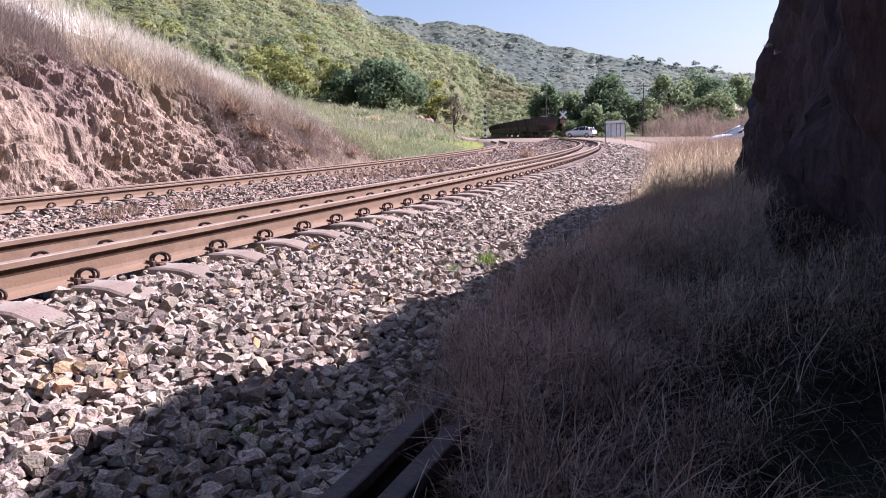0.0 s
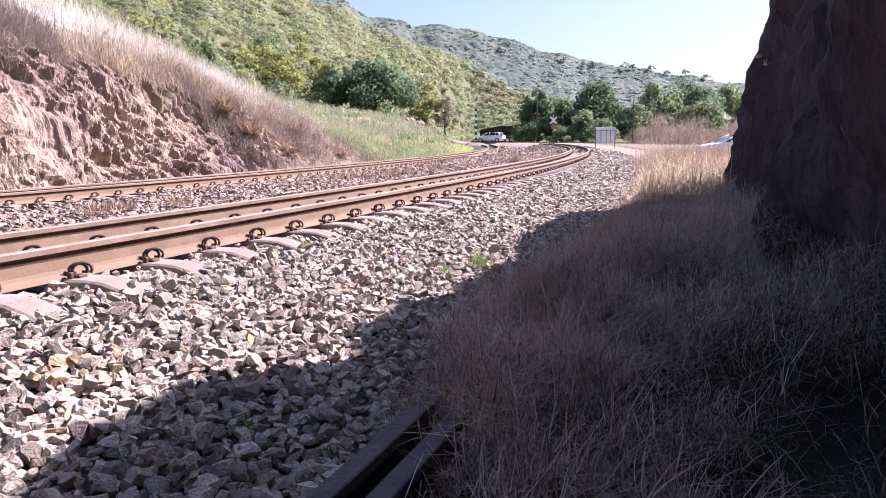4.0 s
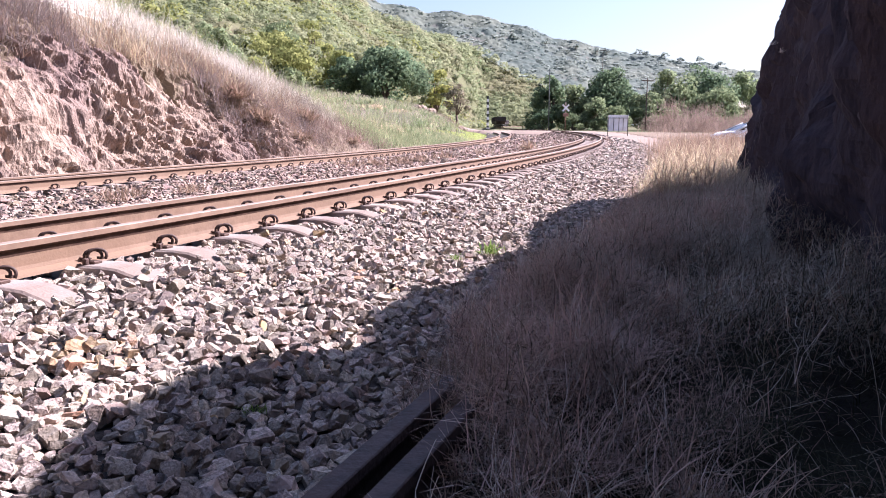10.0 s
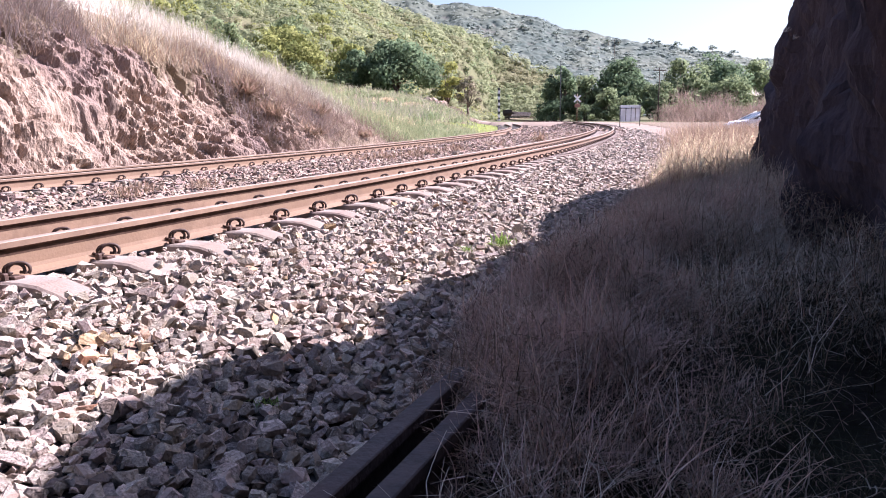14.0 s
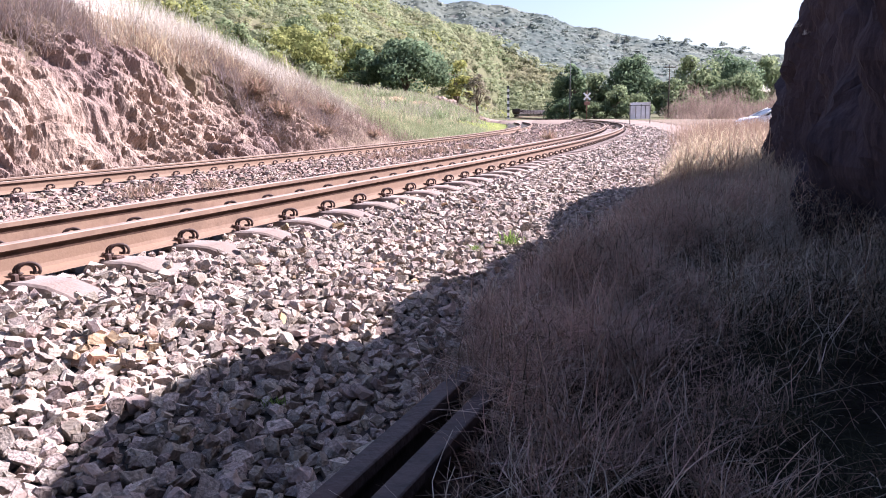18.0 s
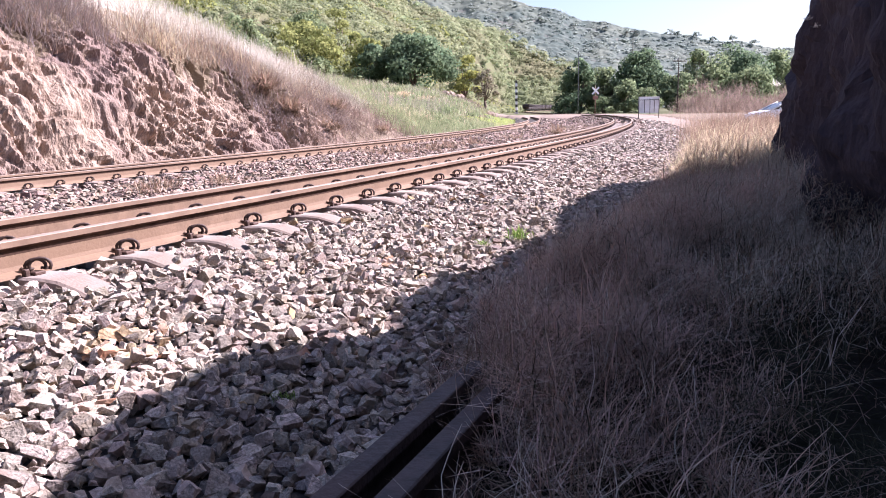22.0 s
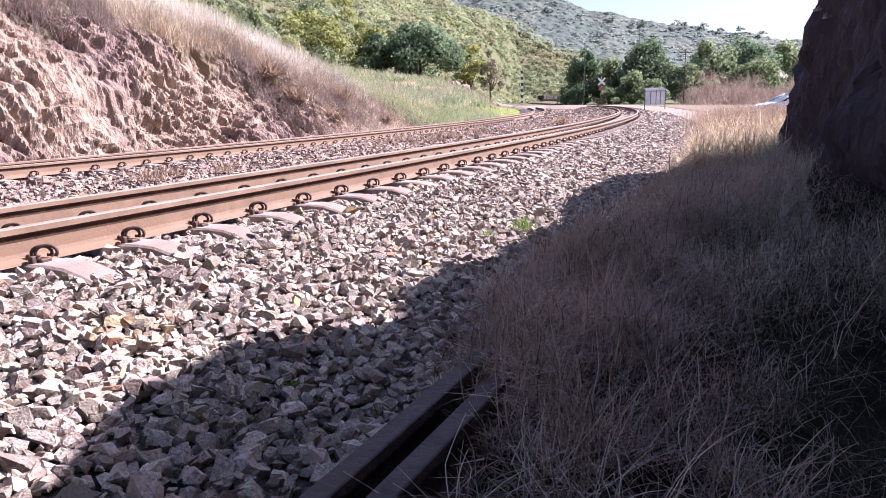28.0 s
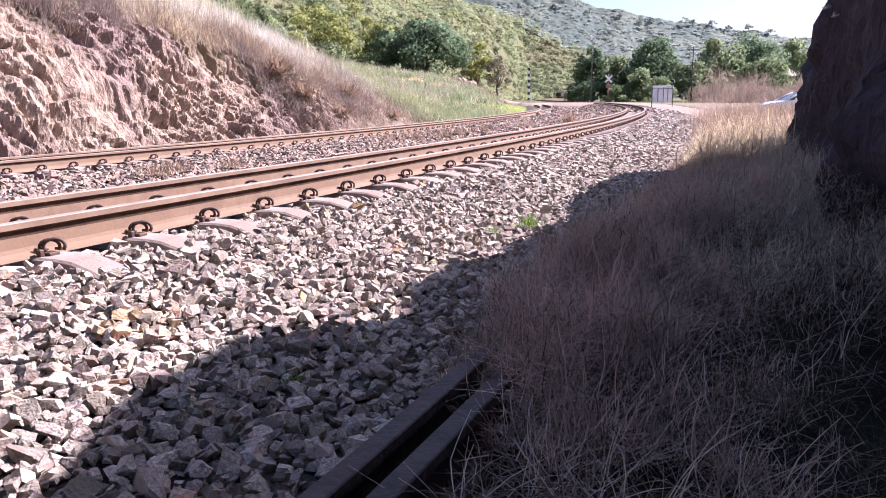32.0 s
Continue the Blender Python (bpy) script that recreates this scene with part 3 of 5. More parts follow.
# slot 3, under the head and on the upper web, is painted-in shadow
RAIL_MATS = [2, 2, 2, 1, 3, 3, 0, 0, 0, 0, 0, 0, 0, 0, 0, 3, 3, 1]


def rail_mesh(stations, off, z):
    n = len(RAIL_PROFILE)
    C = along(stations, off, z)
    h = np.interp(stations, ss, head)
    P = np.empty((len(stations), n, 3))
    for j, (u, w) in enumerate(RAIL_PROFILE):
        P[:, j, 0], P[:, j, 1], P[:, j, 2] = C[:, 0] + u * np.cos(h), C[:, 1] - u * np.sin(h), C[:, 2] + w
    F, M = [], []
    for i in range(len(stations) - 1):
        for j in range(n):
            k = (j + 1) % n
            F.append((i * n + j, (i + 1) * n + j, (i + 1) * n + k, i * n + k))
            M.append(RAIL_MATS[j])
    F += [tuple(range(n)), tuple(range((len(stations) - 1) * n, len(stations) * n))[::-1]]
    M += [0, 0]
    me = bpy.data.meshes.new("rail")
    me.from_pydata(P.reshape(-1, 3).tolist(), [], F)
    for m in (M_RAIL, M_HEAD, M_TOP, M_WEB_SHADE):
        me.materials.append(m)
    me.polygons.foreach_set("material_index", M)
    me.update()
    return me


def sleeper_mesh():
    """A concrete sleeper, y along the line, x across: raised at the rail seats, tapering down to its ends."""
    prof = [(-1.24, -0.115), (-1.19, -0.075), (-1.08, -0.030), (-0.95, 0.006), (-0.82, 0.018), (-0.66, 0.018), (-0.36, 0.012), (0.0, -0.02)]
    prof += [(-x, z) for x, z in prof[-2::-1]]
    bm = bmesh.new()
    rows = []
    for x, z in prof:
        w = 0.115 if abs(x) > 0.3 else 0.095
        rows.append([bm.verts.new((x, y, zz)) for y, zz in ((-w - 0.03, -0.2), (-w, z - 0.012), (-w + 0.018, z), (w - 0.018, z), (w, z - 0.012), (w + 0.03, -0.2))])
    for a, b in zip(rows, rows[1:]):
        for j in range(5):
            bm.faces.new((a[j], a[j + 1], b[j + 1], b[j]))
    bm.faces.new(rows[0][::-1])
    bm.faces.new(rows[-1])
    bmesh.ops.recalc_face_normals(bm, faces=bm.faces)
    me = bpy.data.meshes.new("sleeper")
    bm.to_mesh(me)
    bm.free()
    me.materials.append(M_SLEEPER)
    return me


def clip_mesh():
    """A sprung steel clip: two upright loops of bar beside the rail foot, with shoulder, pin and toe. +x is away from the rail."""
    bm = bmesh.new()
    for x, dy, r in ((0.008, -0.002, 0.052), (0.028, 0.012, 0.056)):
        pts = []
        for k in range(11):
            a = radians(-35 + 250 * k / 10)
            pts.append((x + 0.014 + 0.64 * r * math.cos(a), dy + 0.77 * r * math.cos(a), 0.046 + r * 0.78 * math.sin(a)))
        tube(bm, pts, [0.0098] * 11, 6)
    tube(bm, [(0.004, -0.036, 0.030), (-0.03, -0.045, 0.030), (-0.055, -0.03, 0.034)], [0.0095] * 3, 5)
    tube(bm, [(0.004, 0.045, 0.028), (0.025, 0.062, 0.024), (0.046, 0.06, 0.026)], [0.0095] * 3, 5)
    box(bm, (0.085, 0.070, 0.022), (0.03, -0.012, 0.008), 0.005)
    box(bm, (0.035, 0.034, 0.055), (0.03, -0.072, 0.014), 0.006)
    box(bm, (0.05, 0.05, 0.012), (-0.03, -0.01, 0.028), 0.004)
    me = bpy.data.meshes.new("spring_clip")
    bm.to_mesh(me)
    bm.free()
    me.materials.append(M_CLIP)
    return me


SLEEPER, CLIP = sleeper_mesh(), clip_mesh()


def railway_track(off, z, cant, s_end, s_sleep, label):
    track = thing("railway_track", label, "railway track", group="railway tracks", kind="structure")
    st = np.concatenate([np.arange(-28, 60, 0.5), np.arange(60, s_end, 2.0)])
    for o, dz in ((0.035, 0), (1.172, -cant)):
        part("rail", rail_mesh(st, off + o, z + dz + 0.036), None, track)
    n = int((s_sleep + 3) / SLEEP)
    for k in range(-15, n):
        s = 2.823 + SLEEP * k
        m = frame_at(s, off + 0.6035, z - 0.186 - cant / 2) @ Matrix.Rotation(math.asin(cant / 1.137), 4, "Y").inverted()
        sl = part("sleeper", SLEEPER, None, track, m=m)
        for x, turn in ((0.5685 + 0.072, 0), (0.5685 - 0.072, 180), (-0.5685 + 0.072, 0), (-0.5685 - 0.072, 180)):
            if s > 24 and turn == 180:
                continue
            part("spring_clip", CLIP, None, sl, m=pose(x, 0, 0.018, 0, 0, turn))
    return track


railway_track(0.0, 0.0, 0.0325, 470, 47, "rust-brown railway track on concrete sleepers with spring clips")
railway_track(7.361, -0.227, 0.03, 150, 40, "second rusty railway track beside the rock cutting")


# ---- the cutting's rock face and bank ----
def chance(i, j, k):
    """A fixed number from 0 to 1 for each cell of a grid."""
    h = np.sin(i * 127.1 + j * 311.7 + k * 74.7) * 43758.5453
    return h - np.floor(h)


def blocks(u, v, seed):
    """Broken rock: a relief of flat-faced, flat-topped blocks about one unit wide, with creases between them."""
    iu, iv = np.floor(u), np.floor(v)
    best = np.full(u.shape, -9.0)
    for du in (-1, 0, 1):
        for dv in (-1, 0, 1):
            ci, cj = iu + du, iv + dv
            h = [chance(ci, cj, seed + 3.3 * k) for k in range(9)]
            x, y = u - ci - 0.15 - 0.7 * h[0], v - cj - 0.15 - 0.7 * h[1]
            a = (h[2] - 0.5) * 1.3
            p, q = x * np.cos(a) + y * np.sin(a), y * np.cos(a) - x * np.sin(a)
            side = np.maximum(np.abs(p) / (0.30 + 0.35 * h[3]), np.abs(q) / (0.30 + 0.35 * h[4]))
            cap = h[7] + (h[5] - 0.5) * p * 1.2 + (h[6] - 0.5) * q * 1.2
            best = np.maximum(best, cap - (0.7 + 1.1 * h[8]) * np.maximum(side - 1, 0))
    return best


bank_s = np.concatenate([np.arange(-12, 4, 0.5), np.arange(4, 26.5, 0.05), np.arange(26.5, 34, 0.12), np.arange(34, 84, 0.5)])
bank_u = np.concatenate([np.arange(9.7, 12.4, 0.034), np.arange(12.4, 14.8, 0.1), np.arange(14.8, 19.0, 0.6)])
KS, KO = np.meshgrid(bank_s, bank_u, indexing="ij")
KP = along(KS, KO)
KP[..., 2] = bank_z(KS, KO)
rocky = (1 - 0.6 * smooth(23.5, 26, KS)) * (1 - smooth(28, 33, KS)) * smooth(9.7, 10.1, KO) * (1 - 0.8 * smooth(11.7, 12.6, KO)) * smooth(2, 4.5, KS)
# beds that dip steeply along the line, split by joints into slabs and blocks
KZ = KP[..., 2].copy()
bend = 0.35 * np.sin(KS * 0.9 + KZ * 0.7) + 0.2 * np.sin(KS * 0.37 - KZ * 1.7)
KU, KV = KS * 0.52 - KZ * 0.85 + bend, KS * 0.85 + KZ * 0.52 - bend
relief = 0.34 * blocks(KU * 0.5, KV * 0.85, 1.0) + 0.20 * blocks(KU * 1.1 + 7, KV * 2.1, 2.0) + 0.22 * blocks(KS * 0.8 + 0.3 * KZ, KZ * 2.1 + 0.25 * KS, 9.0) + 0.20 * blocks(KU * 2.1 + 3, KV * 4.2, 3.0) + 0.10 * blocks(KU * 4.2, KV * 8.0, 4.0)
relief += 0.25 * np.sin(KS * 0.8 + 1.0) * np.sin(KZ * 0.9 + KS * 0.3)
push = rocky * (relief - 0.70)
KH = np.interp(KS, ss, head)
KP[..., 0] += push * np.cos(KH) * 0.9
KP[..., 1] -= push * np.sin(KH) * 0.9
KP[..., 2] += push * 0.35
embankment = part("embankment", grid_mesh("embankment", KP, smooth=False), M_ROCK_L)
embankment.data.materials.append(M_EARTH)
embankment.data.materials.append(M_DRAIN)
me = embankment.data
cx = np.empty(len(me.polygons) * 3)
me.polygons.foreach_get("center", cx)
cx = cx.reshape(-1, 3)
es, eo = on_line(cx[:, 0], cx[:, 1])
wave = 0.25 * np.sin(es * 1.3) + 0.18 * np.sin(es * 3.7 + 1.0)
bare = (eo < 12.0 + wave + rng.normal(0, 0.06, len(es)) - 0.22 * np.maximum(es - 19, 0)) & (es < 28.5 - 0.8 * (eo - 10))
pale = (es > 10) & (es < 38) & (eo > 13.5) & (eo < 14.75) & (rng.random(len(es)) < 0.93)
me.polygons.foreach_set("material_index", np.where(pale, 2, ~bare).astype(np.int32))
tagged(embankment, "blasted pinkish-brown rock cutting face with earth bank above", "rock face", kind="structure")


# ---- the dark cliff beside the camera ----
def cliff():
    """A steep rock wall that follows the line and turns away at its end; its rim is what shades the verge."""
    path = [(-5.5 + 0.1 * k, -1.2 - 0.11 * k) for k in range(30)]      # an unseen return, added behind the camera to keep off sky light
    path += [(s, -4.27 - 0.35 * float(1 - smooth(1.5, 3.6, s))) for s in np.concatenate([np.arange(-2.4, 3.5, 0.12), np.arange(3.5, 13.4, 0.065)])]
    for k in range(40):                                  # rounded end
        a = k / 39 * math.pi * 0.5
        path.append((13.4 + 0.75 * math.sin(a), -4.27 - 0.9 * (1 - math.cos(a))))
    path += [(14.15, -5.2 - 0.2 * k) for k in range(1, 40)]
    rows = 62
    ps, po = np.array(path).T
    ts, to = np.gradient(ps), np.gradient(po)
    n = np.hypot(ts, to)
    ns, no = (to / n)[:, None], (-ts / n)[:, None]       # into the rock
    run = np.concatenate([[0], np.cumsum(np.hypot(np.diff(ps), np.diff(po)))])[:, None]
    ps, po = ps[:, None], po[:, None]
    made = np.arange(len(path))[:, None] < 30
    top = np.where(made, 5.0, np.interp(ps + 1.5 * smooth(12.6, 14.15, ps), CLIFF_S, CLIFF_TOP) - 0.05 * np.maximum(-5.2 - po, 0))
    t = np.linspace(0, 1, rows + 1)[None]
    z = -0.95 + t * (top + 0.95)
    q = run + 0.14 * z + 0.10 * np.sin(z * 1.9 + run * 0.6)
    relief = 0.30 * blocks(q * 1.1, z * 0.45, 5.0) + 0.20 * blocks(q * 2.6 + 4, z * 1.0, 6.0) + 0.10 * blocks(q * 5.5, z * 2.4, 7.0) + 0.045 * blocks(q * 11, z * 6.0, 8.0)
    relief += 0.12 * np.sin(run * 0.9 + 0.5 * z) * np.sin(z * 0.7 + 0.3 * run)
    push = 0.32 * (1 - smooth(0.1, 0.8, z)) * smooth(2.5, 3.2, ps) * (1 - smooth(4.5, 5.3, ps)) + 0.05 * (z + 0.3) + 0.20 * smooth(1.2, 3.4, z) + (1 - 0.75 * smooth(0.86, 1.0, t)) * (0.50 - relief)
    # the end leans back as it rises, and out along the line above a low notch
    end = smooth(11.0, 13.6, ps) * ~made
    jut = np.interp(z, [0, 0.9, 1.35, 2.3], [0, 0.1, 0.9, 1.2]) * end
    back = np.interp(z, [0, 0.6, 1.3, 1.8, 2.4, 3.2], [0, 0.10, 0.14, 0.20, 0.36, 0.50]) * end
    P = np.empty((len(path), rows + 2, 3))
    P[:, :-1, :2] = along(ps + jut + ns * push, po - back + no * push)[..., :2]
    P[:, :-1, 2] = z
    P[:, -1:, :2] = along(ps + ns * 8, po + no * 8)[..., :2]
    P[:, -1:, 2] = top - 0.6
    return grid_mesh("cliff", P, smooth=False)


CLIFF_S = [-6, 3.0, 4.0, 4.75, 5.0, 5.5, 5.64, 5.68, 5.78, 6.05, 6.4, 6.7, 7.08, 7.25, 7.7, 7.9, 8.45, 8.65, 9.2, 9.9, 10.6, 11.0, 11.8, 12.8, 13.3, 13.7, 14.5, 15.6, 16.0]
CLIFF_TOP = [3.4, 3.0, 3.2, 3.62, 3.66, 3.76, 3.7, 3.06, 3.05, 3.2, 3.42, 3.29, 3.33, 3.08, 3.13, 3.02, 3.06, 2.8, 3.0, 3.33, 3.46, 3.36, 3.5, 3.78, 3.5, 2.9, 2.55, 2.35, 2.3]
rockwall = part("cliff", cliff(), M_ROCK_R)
tagged(rockwall, "rock cliff standing in shade, its colour darkened for that shade", "cliff", kind="structure")

# ---- the dirt road over the level crossing ----
ROAD = [(88, 16), (64, 38), (48, 56), (36, 72), (30, 93), (20.5, 101.5), (12.5, 104.5), (6.6, 108), (2.0, 114.5), (-2.5, 128), (-8, 150), (-22, 172), (-40, 195)]
ROAD_Z = [float(land_z(np.array([x]), np.array([y]))[0]) + 0.06 for x, y in ROAD[:4]] + [0.42, 0.64, 0.75] + [float(land_z(np.array([x]), np.array([y]))[0]) + 0.06 for x, y in ROAD[7:]]
ROAD = [(x, y, z) for (x, y), z in zip(ROAD, ROAD_Z)]


def road_at(d):
    """The place d metres from the crossing along the road, westward, and its direction."""
    pts = np.array(ROAD, float)
    t = np.concatenate([[0], np.cumsum(np.hypot(*np.diff(pts[:, :2], axis=0).T))])
    t = t - t[5]
    e = 1.5
    a = [np.mean([np.interp(d + q + w, t, pts[:, k]) for w in (-3, -1.5, 0, 1.5, 3)]) for q in (-e, 0, e) for k in range(3)]
    return np.array(a[3:6]), np.array(a[6:9]) - np.array(a[0:3])


rows = []
for d in np.arange(-112, 90, 2.0):
    p, w = road_at(d)
    n = np.array([w[1], -w[0]]) / np.hypot(w[0], w[1])
    rows.append([(p[0] + n[0] * q, p[1] + n[1] * q, p[2] - 0.02 - 0.5 * (abs(q) > (5 if d < 8 else 2.2))) for q in np.array([-6.3, -4.4, -1.5, 1.5, 4.4, 6.3]) * (1 - 0.6 * float(smooth(4, 12, d)))])
road = part("road", grid_mesh("road", np.array(rows)), M_ROAD)
tagged(road, "pale dusty dirt road over the railway level crossing", "road", kind="structure")

# ---- two worn-out rails lying beside the line ----
def old_rail(off, z, s0, s1):
    """A rail in its three parts: head, web and foot."""
    t = thing("discarded_rail", "old dark steel rail lying half hidden in dry grass", "rail", group="discarded rails")
    st = np.arange(s0, s1, 0.5)
    for name, prof in (("rail_head", [0, 1, 2, 3, 4, 5, 16, 17]), ("rail_web", [5, 6, 7, 8, 13, 14, 15, 16]), ("rail_foot", [8, 9, 10, 11, 12, 13])):
        h = np.interp(st, ss, head)
        C = along(st, off, z)
        P = np.stack([np.stack([C[:, 0] + RAIL_PROFILE[k][0] * np.cos(h), C[:, 1] - RAIL_PROFILE[k][0] * np.sin(h), C[:, 2] + RAIL_PROFILE[k][1]], -1) for k in prof + prof[:1]], 1)
        me = grid_mesh(name, P, smooth=False)
        part(name, me, M_OLD, t)
    return t


old_rail(-2.843, -0.255, -2.0, 2.9)
old_rail(-2.985, -0.265, -2.0, 2.7)


# ---- signs, masts and posts at the crossing ----
def striped_post(x, y, z, h):
    t = thing("striped_post", "tall post painted in black and white bands beside the crossing", "marker post", pose(x, y, z))
    n = 11
    for k in range(n):
        bm = bmesh.new()
        box(bm, (0.30, 0.10, h / n - 0.004), (0, 0, h / n * (k + 0.5)), 0.01)
        part("band", bm, M_PAINTW if k % 2 else M_PAINTB, t, "white band" if k % 2 else "black band")
    bm = bmesh.new()
    box(bm, (0.5, 0.4, 0.2), (0, 0, 0.02), 0.03)
    part("footing", bm, M_CONC, t)
    return t


def crossbuck(x, y, z):
    t = thing("crossing_sign", "white crossbuck sign on a post at the level crossing", "road sign", pose(x, y, z, 0, 0, 15))
    bm = bmesh.new()
    tube(bm, [(0, 0, -0.2), (0, 0, 2.0), (0, 0, 4.1)], [0.06, 0.06, 0.055], 10)
    part("post", bm, M_RED, t, "faded red post")
    for a in (42, -42):
        bm = bmesh.new()
        box(bm, (1.45, 0.03, 0.24), (0, -0.075 - 0.02 * (a < 0), 3.35), 0.008, Matrix.Rotation(radians(a), 4, "Y"))
        part("cross_arm", bm, M_PAINTW, t, "white cross arm")
    bm = bmesh.new()
    box(bm, (0.85, 0.04, 0.5), (0, -0.08, 2.35), 0.01)
    part("plate", bm, M_RED, t, "faded red plate")
    return t


def power_pole(x, y, z, h, material, arms, label):
    t = thing("power_pole", label, "utility pole", pose(x, y, z, 0, 0, 20), "power poles")
    bm = bmesh.new()
    tube(bm, [(0, 0, -0.3), (0, 0, h * 0.5), (0, 0, h)], [0.09, 0.075, 0.055], 10)
    part("pole", bm, material, t)
    for k in range(arms):
        bm = bmesh.new()
        box(bm, (1.9, 0.1, 0.12), (0, -0.12, h - 0.35 - 0.8 * k), 0.01)
        arm = part("cross_arm", bm, M_TIMBER, t)
        for q in (-0.8, -0.3, 0.3, 0.8):
            bm = bmesh.new()
            tube(bm, [(q, -0.12, h - 0.3 - 0.8 * k), (q, -0.12, h - 0.18 - 0.8 * k), (q, -0.12, h - 0.1 - 0.8 * k)], [0.03, 0.05, 0.03], 8)
            part("insulator", bm, M_CONC, arm)
    return t


def sign_board(x, y, z):
    """The back of a large road sign on two legs, stiffened by rails."""
    t = thing("sign_board", "large grey back of a road sign on two legs", "road sign", pose(x, y, z, 0, 0, -8))
    bm = bmesh.new()
    box(bm, (2.05, 0.025, 1.62), (0, 0, 1.55), 0.006)
    part("panel", bm, M_SIGNGREY, t)
    for q in (-0.98, 0.98):
        bm = bmesh.new()
        tube(bm, [(q, -0.06, -0.3), (q, -0.06, 1.2), (q, -0.06, 2.34)], [0.04, 0.04, 0.04], 8)
        part("leg", bm, M_STEEL, t)
    for q in (-0.42, 0.10, 0.52):
        bm = bmesh.new()
        box(bm, (0.05, 0.04, 1.25 if q != 0.10 else 1.5), (q, -0.035, 1.42), 0.005)
        part("stiffener", bm, M_STEEL, t)
    bm = bmesh.new()
    box(bm, (1.95, 0.04, 0.05), (0, -0.035, 2.05), 0.005)
    part("stiffener", bm, M_STEEL, t)
    return t


def lz(x, y):
    return float(land_z(np.array([x]), np.array([y]))[0])


striped_post(9.86, 105.0, 0.95, 4.5)
crossbuck(21.8, 110.0, 0.62)
power_pole(20.2, 115.0, 0.5, 9.5, M_MAST, 0, "grey concrete mast among the trees")
power_pole(30.7, 100.0, 0.0, 7.6, M_TIMBER, 1, "dark timber power pole with one cross arm")
power_pole(51.7, 210.0, 4.0, 19.0, M_TIMBER, 1, "distant timber power pole against the hillside")
sign_board(20.2, 75.0, -0.12)


# ---- cars ----
def wheel_mesh(r, w):
    prof = [(r * 0.62, -w / 2), (r * 0.9, -w / 2), (r, -w * 0.32), (r, w * 0.32), (r * 0.9, w / 2), (r * 0.62, w / 2)]
    bm = bmesh.new()
    n = 24
    rows = [[bm.verts.new((x, q * math.cos(a), q * math.sin(a))) for q, x in prof] for a in (2 * math.pi * k / n for k in range(n))]
    for k in range(n):
        a, b = rows[k], rows[(k + 1) % n]
        for j in range(len(prof)):
            i = (j + 1) % len(prof)
            bm.faces.new((a[j], a[i], b[i], b[j])).smooth = True
    bmesh.ops.recalc_face_normals(bm, faces=bm.faces)
    return bm


def rim_mesh(r, w):
    bm = bmesh.new()
    bmesh.ops.create_cone(bm, cap_ends=True, segments=20, radius1=r * 0.63, radius2=r * 0.63, depth=w * 0.7, matrix=Matrix.Rotation(radians(90), 4, "Y"))
    for k in range(5):
        for side in (-1, 1):
            box(bm, (0.03, r * 0.12, r * 0.5), (side * w * 0.40, 0, 0), 0.004, Matrix.Rotation(2 * math.pi * k / 5, 4, "X") @ Matrix.Translation((0, 0, r * 0.33)))
    return bm


